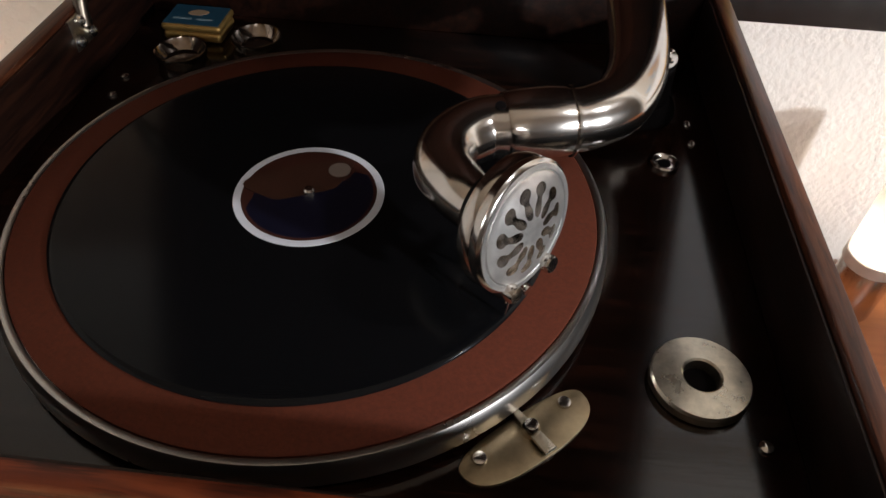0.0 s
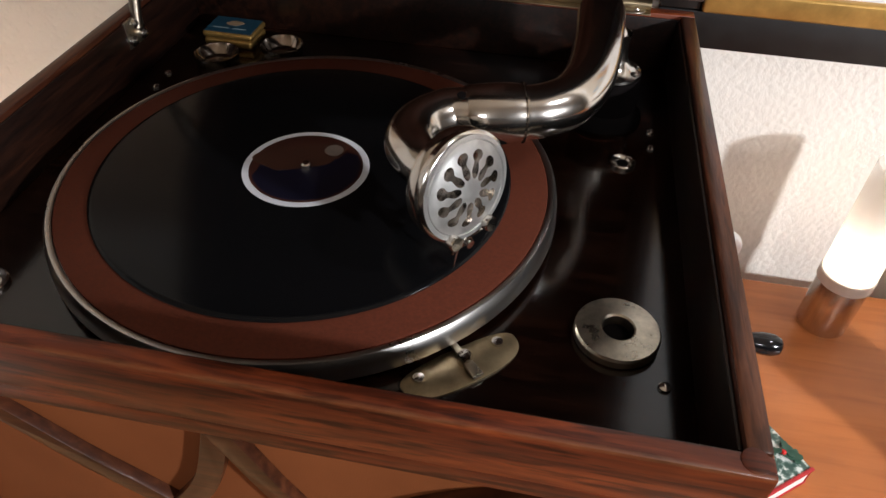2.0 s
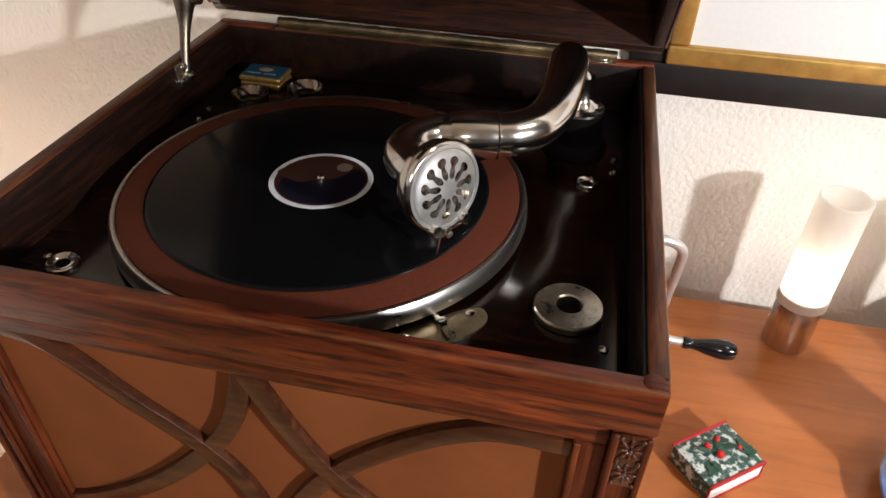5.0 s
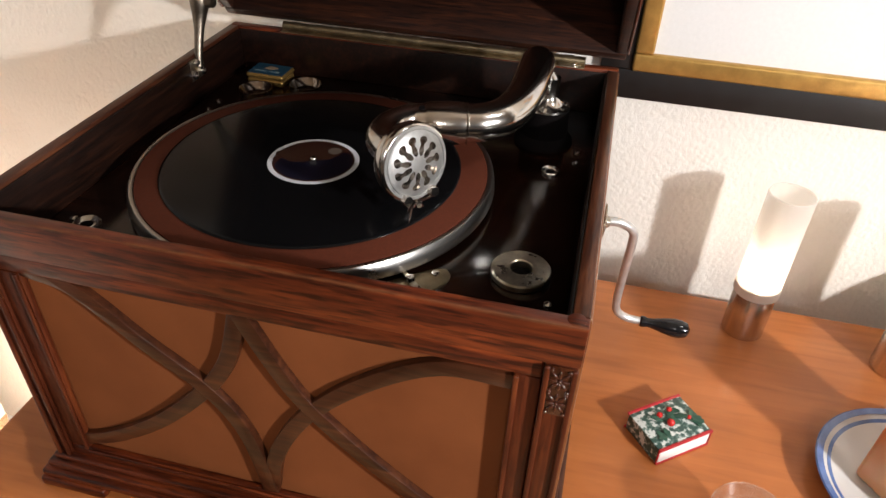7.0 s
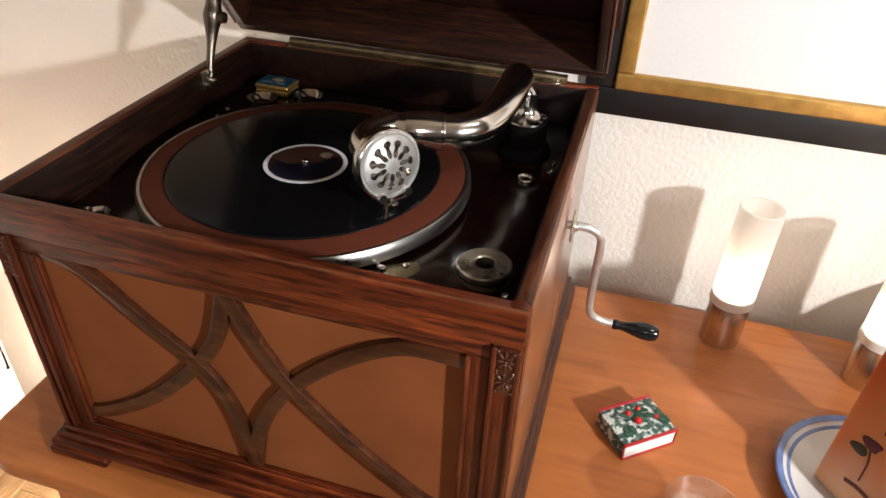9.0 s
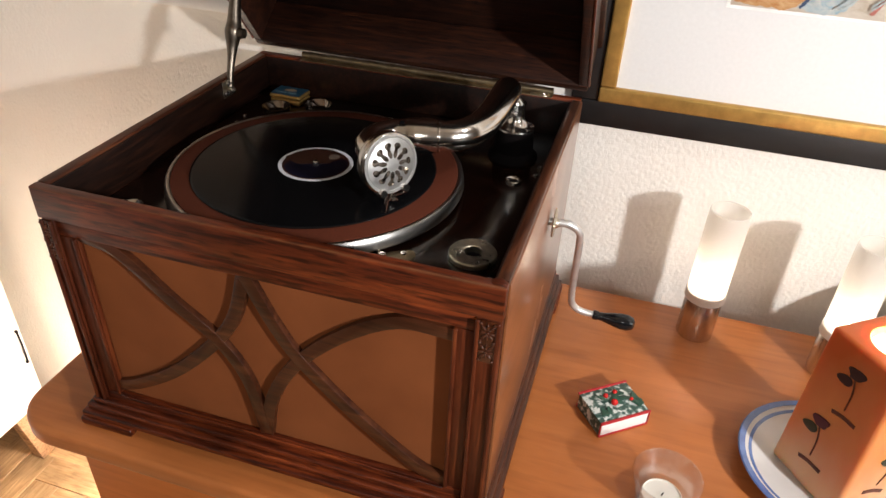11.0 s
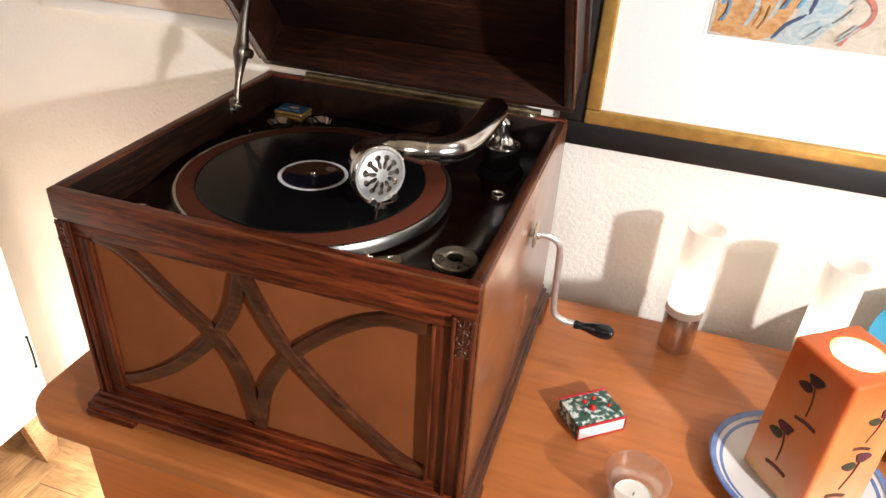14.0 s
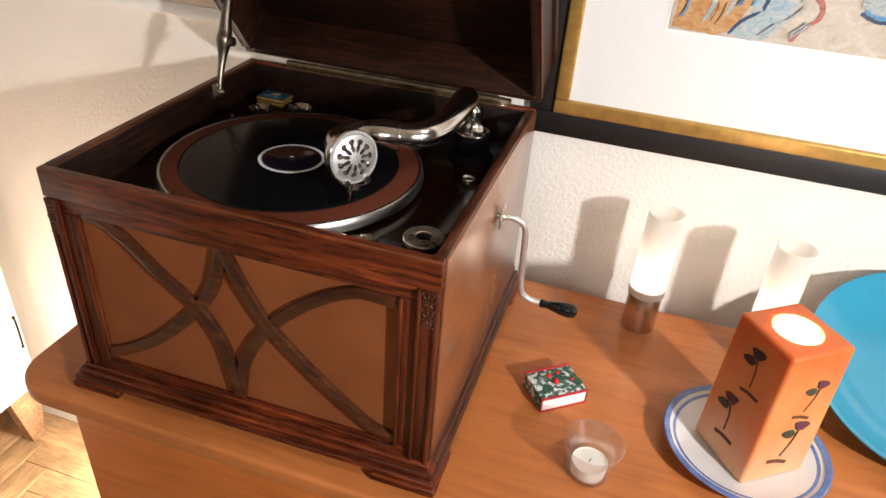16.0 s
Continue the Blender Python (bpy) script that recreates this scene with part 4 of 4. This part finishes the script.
for a, b in (((PX0, PZ0), (PX1, PZ0 + GW)), ((PX0, PZ1 - GW), (PX1, PZ1)), ((PX0, PZ0 + GW + 0.0003), (PX0 + GW, PZ1 - GW - 0.0003)), ((PX1 - GW, PZ0 + GW + 0.0003), (PX1, PZ1 - GW - 0.0003))):
    ppart("gold_frame_side", block((a[0], GY0, a[1]), (b[0], WALL_Y - 0.001, b[1]), 0.003, 3), GOLD)
ppart("mount", block((PX0 + GW - 0.003, 0.490, PZ0 + GW - 0.003), (PX1 - GW + 0.003, 0.494, PZ1 - GW + 0.003), 0), MAT_CARD, "white mount card")
AX0, AX1, AZ0, AZ1 = 0.150, 0.80, 0.420, 0.82
ppart("mount_bevel", block((AX0 - 0.004, 0.4894, AZ0 - 0.004), (AX1 + 0.004, 0.4899, AZ1 + 0.004), 0), plain("mount_bevel_white", (0.84, 0.83, 0.80), 0.6), "")


def paint(name, c1, c2, scale):
    m, nt, b = material(name)
    n = add(nt, "ShaderNodeTexNoise", Scale=scale, Detail=6.0, Roughness=0.65, Distortion=1.2)
    nt.links.new(coords(nt, (1, 1, 1.6)), n.inputs["Vector"])
    nt.links.new(ramp(nt, n.outputs["Fac"], [(0.35, c1), (0.65, c2)]), b.inputs["Base Color"])
    b.inputs["Roughness"].default_value = 0.7
    return m


art = ppart("painting", block((AX0, 0.4886, AZ0), (AX1, 0.4892, AZ1), 0), paint("watercolour_sand", (0.42, 0.35, 0.27), (0.56, 0.50, 0.42), 30.0), "watercolour in sand, ochre, blue and red")
P_OCHRE = paint("watercolour_ochre", (0.40, 0.17, 0.045), (0.54, 0.34, 0.16), 60.0)
P_BLUE = paint("watercolour_blue", (0.04, 0.16, 0.34), (0.12, 0.32, 0.50), 24.0)
P_PALE = paint("watercolour_pale_blue", (0.24, 0.35, 0.41), (0.50, 0.50, 0.46), 60.0)
P_RED = paint("watercolour_red", (0.32, 0.075, 0.06), (0.46, 0.20, 0.15), 90.0)
P_DARK = paint("watercolour_dark_blue", (0.02, 0.035, 0.08), (0.05, 0.08, 0.15), 40.0)
P_GREY = paint("watercolour_grey", (0.22, 0.26, 0.26), (0.44, 0.46, 0.44), 90.0)
lift = [0.4884]
random.seed(21)


def stroke(points, width, mat, name="brush_stroke"):
    """A brush mark: three ragged, overlapping bristle trails."""
    for trail in range(3):
        off, thin = random.uniform(-0.35, 0.35) * width, random.uniform(0.35, 0.7) * width
        pts = smooth_path([(AX0 + x + random.uniform(-1, 1) * width * 0.2, AZ0 + z) for x, z in points], 14)
        pts = pts[random.randint(0, 3):len(pts) - random.randint(0, 4)]
        left, right = [], []
        for i, p in enumerate(pts):
            d = pts[min(i + 1, len(pts) - 1)] - pts[max(i - 1, 0)]
            nrm = np.array((-d[1], d[0])) / max(1e-6, np.linalg.norm(d))
            left.append(p + nrm * (off + thin * random.uniform(0.25, 0.6)))
            right.append(p + nrm * (off - thin * random.uniform(0.25, 0.6)))
        bm = prism([tuple(q) for q in left + right[::-1]], 0.00012, 0, Matrix.Translation((0, lift[0], 0)) @ UPRIGHT)
        lift[0] -= 0.00004
        ppart(name, bm, mat, "", art)


def patch(points, mat):
    p = smooth_path([(AX0 + x, AZ0 + z) for x, z in points + points[:1]], 12)[:-1]
    p = [q + np.array((random.uniform(-1, 1), random.uniform(-1, 1))) * 0.0012 for q in p]
    bm = prism([tuple(q) for q in p], 0.00012, 0, Matrix.Translation((0, lift[0], 0)) @ UPRIGHT)
    lift[0] -= 0.00004
    ppart("colour_patch", bm, mat, "", art)


patch([(0.004, 0.004), (0.040, 0.002), (0.068, 0.004), (0.092, 0.040), (0.098, 0.11), (0.060, 0.13), (0.010, 0.10)], P_OCHRE)
patch([(0.072, 0.004), (0.12, 0.004), (0.15, 0.06), (0.13, 0.12), (0.10, 0.09), (0.096, 0.03)], P_PALE)
stroke([(0.006, 0.040), (0.022, 0.058), (0.040, 0.070)], 0.009, P_BLUE)
stroke([(0.004, 0.060), (0.012, 0.085), (0.020, 0.12)], 0.014, P_BLUE)
stroke([(0.040, 0.012), (0.050, 0.040), (0.046, 0.085)], 0.006, P_PALE)
stroke([(0.060, 0.020), (0.072, 0.045), (0.070, 0.09)], 0.005, P_GREY)
stroke([(0.076, 0.004), (0.088, 0.022), (0.108, 0.036)], 0.006, P_DARK)
stroke([(0.108, 0.036), (0.112, 0.06), (0.104, 0.10)], 0.005, P_DARK)
stroke([(0.150, 0.004), (0.158, 0.020), (0.176, 0.038), (0.174, 0.055), (0.150, 0.075), (0.135, 0.10)], 0.007, P_RED)
stroke([(0.090, 0.008), (0.110, 0.020), (0.130, 0.030)], 0.010, P_PALE)
patch([(0.222, 0.052), (0.245, 0.044), (0.30, 0.036), (0.345, 0.040), (0.40, 0.06), (0.39, 0.10), (0.32, 0.075), (0.25, 0.075)], P_BLUE)
patch([(0.216, 0.060), (0.236, 0.050), (0.262, 0.055), (0.280, 0.075), (0.262, 0.105), (0.226, 0.100)], P_GREY)
stroke([(0.220, 0.052), (0.240, 0.044), (0.262, 0.046)], 0.006, P_DARK)
for k in range(16):
    x, z = random.uniform(0.008, 0.095), random.uniform(0.012, 0.105)
    stroke([(x, z), (x + 0.006, z + 0.014), (x + 0.007, z + 0.028)], 0.0035, random.choice((P_OCHRE, P_PALE, P_BLUE, P_GREY, P_OCHRE)))
for k in range(14):
    x, z = random.uniform(0.095, 0.15), random.uniform(0.008, 0.075)
    stroke([(x, z), (x + 0.010, z + 0.010), (x + 0.018, z + 0.020)], 0.0030, random.choice((P_PALE, P_PALE, P_GREY)))
stroke([(0.242, 0.068), (0.250, 0.072), (0.252, 0.066), (0.246, 0.062)], 0.003, P_RED)

# ---- second frame, upper left ----
f2 = thing("picture_frame", "white picture frame with beige sheet on the plaster wall", "picture", (-0.92, WALL_Y, 0.327))
FI = Matrix.Translation((0.92, -WALL_Y, -0.327))
PALE = wood("pale_wood", (0.42, 0.25, 0.14), (0.52, 0.33, 0.19), (0.60, 0.40, 0.25), "x", 0.4)
for lo, hi in (((-0.92, 0.488, 0.327), (-0.46, WALL_Y, 0.349)), ((-0.92, 0.488, 0.70), (-0.46, WALL_Y, 0.722)), ((-0.92, 0.488, 0.3495), (-0.898, WALL_Y, 0.6995)), ((-0.482, 0.488, 0.3495), (-0.46, WALL_Y, 0.6995))):
    bm = block(lo, hi, 0.002)
    bm.transform(FI)
    part("frame_side", bm, WHITE, f2, "white painted frame side")
bm = block((-0.8975, 0.488, 0.35), (-0.4825, 0.494, 0.699), 0)
bm.transform(FI)
part("picture_sheet", bm, paint("faded_print", (0.56, 0.42, 0.31), (0.70, 0.60, 0.50), 7.0), f2, "warm beige picture sheet")


# ---- frosted tealight holders ----
def tealight_holder(place):
    t = thing("tealight_holder", "brushed steel tealight holder with tall frosted glass cylinder, lit", "candle holder", place, 0, "tealight holders by the wall")
    part("steel_base", lathe([(0, 0), (0.0235, 0), (0.0243, 0.001), (0.0243, 0.060), (0.0236, 0.0612), (0.0, 0.0612)], 56), STEEL, t)
    gl = part("glass_cylinder", lathe([(0.0218, 0.0616), (0.0252, 0.0616), (0.0252, 0.196), (0.0242, 0.197), (0.0232, 0.196), (0.0232, 0.0640), (0.0218, 0.0640)], 56), FROSTED, t, "frosted glass cylinder")
    c = part("tealight", lathe([(0, 0.0614), (0.0188, 0.0614), (0.0188, 0.074), (0.0182, 0.0745), (0.0180, 0.0728), (0, 0.0722)], 36), WAX_WHITE, t)
    part("collar", lathe([(0.0254, 0.0616), (0.0262, 0.0620), (0.0262, 0.0735), (0.0254, 0.0740)], 48), plain("white_collar", (0.74, 0.70, 0.64), 0.4), t, "white ring at the foot of the glass")
    part("wick", tube([(0, 0, 0.0724, 0.0006), (0.0003, 0, 0.077, 0.0006), (0.001, 0, 0.080, 0.0005)], 6, 2), BLACK_MATT, c)
    part("flame", lathe([(0, 0.0765), (0.0022, 0.0795), (0.0034, 0.0835), (0.0026, 0.0895), (0.0010, 0.0965), (0, 0.1010)], 16), FLAME, c)
    return t


h1 = tealight_holder((0.206, 0.399, 0))
copy_thing(h1, pose(0.3735, 0.376, 0))

# ---- square candle on a plate ----
plate2 = thing("plate", "cream stoneware plate with blue rim under the square candle", "plate", (0.350, 0.187, 0))
part("dish", lathe([(0, 0.003), (0.045, 0.003), (0.050, 0.0), (0.054, 0.0), (0.058, 0.004), (0.086, 0.012), (0.0925, 0.0165), (0.0920, 0.0185), (0.085, 0.0155), (0.056, 0.0085), (0, 0.0075)], 80), PORCELAIN, plate2)
part("blue_rim", lathe([(0.0900, 0.0165), (0.0918, 0.0189), (0.0975, 0.0180), (0.0985, 0.0195), (0.0970, 0.0206), (0.0905, 0.0190)], 80), BLUE_RIM, plate2, "blue glazed rim")
part("blue_line", lathe([(0.0822, 0.01480), (0.0862, 0.0164), (0.0862, 0.0160)], 80), BLUE_RIM, plate2)

CA = -54.0
cz = 0.0082
candle = thing("square_candle", "large orange square wax candle with pressed flowers, lit, on plate", "candle", (0.3535, 0.1865, cz), CA)
A2, CH = 0.0452, 0.189
bm = bmesh.new()
block((-A2, -A2, 0), (A2, A2, CH), 0.0050, 4, bm)
for v in bm.verts:
    k = v.co.z / CH
    v.co.x *= 1 - 0.07 * k
    v.co.y *= 1 - 0.07 * k
# the top opens into a round melted hollow
cap = max((f for f in bm.faces if f.normal.z > 0.99), key=lambda f: f.calc_area())
square = list(cap.edges)
bmesh.ops.delete(bm, geom=[cap], context="FACES_ONLY")
zt = max(v.co.z for v in bm.verts)
rings = []
for r, z in ((0.0270, zt), (0.0262, zt - 0.0012), (0.0250, zt - 0.010), (0.0225, zt - 0.018), (0.0140, zt - 0.0215)):
    rings.append([bm.verts.new((r * math.cos(2 * math.pi * k / 48), r * math.sin(2 * math.pi * k / 48), z)) for k in range(48)])
for p, q in zip(rings, rings[1:]):
    for k in range(48):
        bm.faces.new((p[k], p[(k + 1) % 48], q[(k + 1) % 48], q[k]))
bm.faces.new(rings[-1])
circle = [e for e in bm.edges if e.verts[0] in rings[0] and e.verts[1] in rings[0]]
bmesh.ops.bridge_loops(bm, edges=square + circle)
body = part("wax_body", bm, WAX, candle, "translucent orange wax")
# melted pool, coloured pale so the hollow looks whitened by the flame's light
part("melted_wax", lathe([(0, CH - 0.0100), (0.0238, CH - 0.0098), (0.0246, CH - 0.0090), (0.0244, CH - 0.0112), (0, CH - 0.0112)], 40), plain("melted_wax", (0.88, 0.78, 0.62), 0.12), candle, "pool of pale melted wax")
part("wick", tube([(0, 0, CH - 0.0125, 0.0010), (0.0005, 0, CH - 0.0095, 0.0010), (0.001, 0, CH - 0.0070, 0.0009)], 8, 3), BLACK_MATT, candle)
part("flame", lathe([(0, CH - 0.0085), (0.0030, CH - 0.0065), (0.0040, CH - 0.0035), (0.0026, CH + 0.0015), (0.0010, CH + 0.0050), (0, CH + 0.0065)], 18), FLAME, candle)


def pressed(face_turn, x, z, s, bloom, leaf, lean):
    """One dried flower on a face: stem, leaf, bloom and a bark strip."""
    m = pose(0, 0, 0, 0, 0, face_turn) @ Matrix.Translation((x, -A2 * (1 - 0.07 * z / CH) + 0.0006, z)) @ pose(0, 0, 0, 0, -lean, 0) @ UPRIGHT @ Matrix.Scale(s, 4)
    f = part("pressed_flower", prism([(0.0075 * math.cos(a) * (1 + 0.25 * math.sin(3 * a + x * 90)), 0.0060 * math.sin(a) * (1 + 0.2 * math.cos(2 * a)) + 0.030) for a in np.linspace(0, 2 * math.pi, 22, endpoint=False)], 0.0013, 0.0004, m), bloom, candle, "dried pressed flower")
    part("stem", ribbon([(0, 0.026), (0.0012, 0.012), (-0.001, -0.006)], 0.0010, 0.0012, m, 0), STEM_DRY, f)
    part("leaf", prism([(-0.009 + 0.0075 * math.cos(a), 0.020 + 0.0045 * math.sin(a) * (1 + 0.3 * math.cos(a))) for a in np.linspace(0, 2 * math.pi, 18, endpoint=False)], 0.0012, 0.0004, m), leaf, f)
    part("bark_strip", ribbon([(-0.011, -0.014), (0.0, -0.0125), (0.012, -0.0135)], 0.0034, 0.0013, m @ pose(0, 0, 0, 0, 0, -2), 0), STEM_DRY, f)


DARK_BLOOM = plain("dried_rose_dark", (0.035, 0.012, 0.012), 0.7)
pressed(0, 0.006, 0.126, 1.2, DARK_BLOOM, DARK_BLOOM, 8)
pressed(0, -0.004, 0.050, 1.25, ORANGE_PETAL, LEAF_DRY, 8)
pressed(90, 0.006, 0.112, 1.1, ORANGE_PETAL, LEAF_DRY, -14)
pressed(90, 0.000, 0.046, 1.3, ORANGE_PETAL, LEAF_DRY, -14)

# ---- turquoise bowl leaning at the wall ----
bowl = thing("turquoise_dish", "large round turquoise ceramic dish leaning against the wall", "dish", (0.575, 0.343, 0.0))
bm = lathe([(0, -0.040), (0.085, -0.038), (0.120, -0.026), (0.150, -0.008), (0.1590, 0.0), (0.1620, 0.0005), (0.1625, -0.002), (0.154, -0.015), (0.125, -0.032), (0.095, -0.046), (0.070, -0.048), (0, -0.046)], 96)
bm.transform(Matrix.Translation((0, 0, 0.0795)) @ pose(0, 0, 0, 21.8, 0, 0) @ Matrix.Scale(0.957, 4))
part("dish_body", bm, TURQUOISE, bowl)

# ---- matchbox covered in holly paper ----
mb = thing("matchbox", "matchbox covered in holly paper with red scalloped edging", "matchbox", (0.1115, 0.2020, 0), 38.0)
part("tray", block((-0.0315, -0.0260, 0.0015), (0.0315, 0.0260, 0.0195), 0.0010), PAPER, mb, "white card drawer")
sl = part("sleeve", block((-0.0330, -0.0250, 0.0), (0.0330, 0.0250, 0.0212), 0.0012), HOLLY_PAPER, mb, "holly-patterned paper sleeve")
for s in (-1, 1):
    bm = bmesh.new()
    for k in range(14):
        x = -0.0310 + k * 0.0048
        bmesh.ops.create_icosphere(bm, subdivisions=1, radius=0.0030, matrix=Matrix.Translation((x, s * 0.0255, 0.0208)) @ Matrix.Diagonal((1, 0.7, 0.55, 1)))
    block((-0.0335, s * 0.0258 - 0.0016, 0.0198), (0.0335, s * 0.0258 + 0.0016, 0.0222), 0.0006, 2, bm)
    part("scalloped_edge", bm, RED, sl, "red scalloped trim")
    part("bottom_edge", block((-0.0335, s * 0.0258 - 0.0012, 0.0), (0.0335, s * 0.0258 + 0.0012, 0.0022), 0.0005), RED, sl)
    part("end_edge", block((s * 0.0333 - 0.0006, -0.0262, 0.0), (s * 0.0333 + 0.0006, -0.0245, 0.0215), 0.0003), RED, sl)
random.seed(8)
for x, y, r in ((-0.002, -0.003, 0.0042), (-0.006, 0.010, 0.0032), (0.008, 0.012, 0.0030), (0.021, -0.004, 0.0026)):
    bm = bmesh.new()
    bmesh.ops.create_icosphere(bm, subdivisions=2, radius=r, matrix=Matrix.Translation((x, y, 0.0215 + r * 0.75)))
    part("berry", bm, BERRY, mb)
for k in range(13):
    x, y, a, s = random.uniform(0.000, 0.028), random.uniform(-0.018, 0.012), random.uniform(0, 360), random.uniform(0.7, 1.1)
    if k > 8:
        x = random.uniform(-0.02, 0.0)
    pts = []
    for q in range(12):
        t = q / 12 * 2 * math.pi
        w = 1 + (0.25 if q % 2 else -0.12)
        pts.append((0.0085 * math.cos(t) * s, 0.0036 * math.sin(t) * w * s))
    bm = prism(pts, 0.0006, 0, Matrix.Translation((x, y, 0.0222 + 0.0006 * (k % 4))) @ pose(0, 0, 0, random.uniform(-14, 14), random.uniform(-16, 16), a))
    part("holly_leaf", bm, HOLLY, mb)

# ---- small glass with tealight ----
gl = thing("glass_tealight_cup", "small clear glass cup holding a white unlit tealight", "glass cup", (0.172, 0.087, 0))
part("cup", lathe([(0, 0.0), (0.0225, 0.0), (0.0245, 0.0015), (0.0262, 0.020), (0.0278, 0.0245), (0.0345, 0.0475), (0.0350, 0.0500), (0.0340, 0.0503), (0.0330, 0.0480), (0.0262, 0.0260), (0.0245, 0.0205), (0.0228, 0.0045), (0, 0.0040)], 56), GLASS, gl)
part("tealight", lathe([(0, 0.0042), (0.0205, 0.0042), (0.0208, 0.0190), (0.0200, 0.0196), (0.0196, 0.0178), (0.004, 0.0172), (0, 0.0178)], 40), WAX_WHITE, gl, "white wax tealight")
part("wick", tube([(0, 0, 0.0175, 0.0006), (0.0004, 0, 0.021, 0.0006), (0.001, 0, 0.023, 0.0005)], 6, 2), BLACK_MATT, gl)

# ---- parquet blocks, herringbone, in the lit corner ----
floor_ob = bpy.data.objects["floor"]
BL, BWD = 0.28, 0.07
pm = bpy.data.meshes.new("parquet_block")
bm = block((0, 0, -0.004), (BL - 0.0012, BWD - 0.0012, 0), 0.0012, 1)
bm.to_mesh(pm)
bm.free()
pm.materials.append(PARQUET)
for i in range(-16, 17):
    for j in range(-6, 7):
        for turned in (0, 1):
            x = -1.0 + i * BWD + j * BL + (BL if turned else 0)
            y = 0.20 - i * BWD + j * BL
            if not (-1.65 < x < -0.50 and -0.60 < y < 0.41) or (turned and y > 0.20):
                continue
            ob = new("parquet_block", pm)
            ob.matrix_world = pose(x if not turned else x + BWD, y, FLOOR, 0, 0, 90 if turned else 0)
            ob.parent = floor_ob

# ---- white cabinet on wooden feet in the corner ----
CX = -1.160
cab = thing("white_cabinet", "white painted cabinet on tapered pale wooden feet, brightly lit", "cabinet", (CX - 0.22, 0.0, FLOOR))
CI = Matrix.Translation((0.22 - CX, 0, -FLOOR))


def cpart(name, bm, mat, label="", parent=None):
    bm.transform(CI)
    return part(name, bm, mat, parent or cab, label)


cpart("body", block((CX - 0.44, -0.50, FLOOR + 0.158), (CX - 0.019, 0.455, 0.12), 0.003), WHITE)
for y0, y1 in ((-0.50, -0.0237), (-0.0213, 0.455)):
    door = cpart("door", block((CX - 0.0185, y0, FLOOR + 0.158), (CX, y1, 0.12), 0.0025, 3), WHITE)
    hy = y1 - 0.012
    cpart("handle", tube([(CX + 0.004, hy, -0.432, 0.0022), (CX + 0.006, hy, -0.48, 0.0022), (CX + 0.004, hy, -0.526, 0.0022)], 10, 3), BLACK_MATT, "thin dark handle", door)
    for z in (-0.434, -0.524):
        cpart("handle_fixing", block((CX + 0.0002, hy - 0.003, z - 0.002), (CX + 0.006, hy + 0.003, z + 0.002), 0.0006), BLACK_MATT, "", door)
for x in (CX - 0.42, CX - 0.030):
    for y in (0.413, -0.455):
        bm = block((x, y - 0.045, FLOOR), (x + 0.028, y + 0.045, FLOOR + 0.1575), 0.002)
        for v in bm.verts:
            v.co.y = y + (v.co.y - y) * (0.40 + 0.60 * (v.co.z - FLOOR) / 0.1575)
        cpart("foot", bm, PALE, "tapered pale wooden foot")
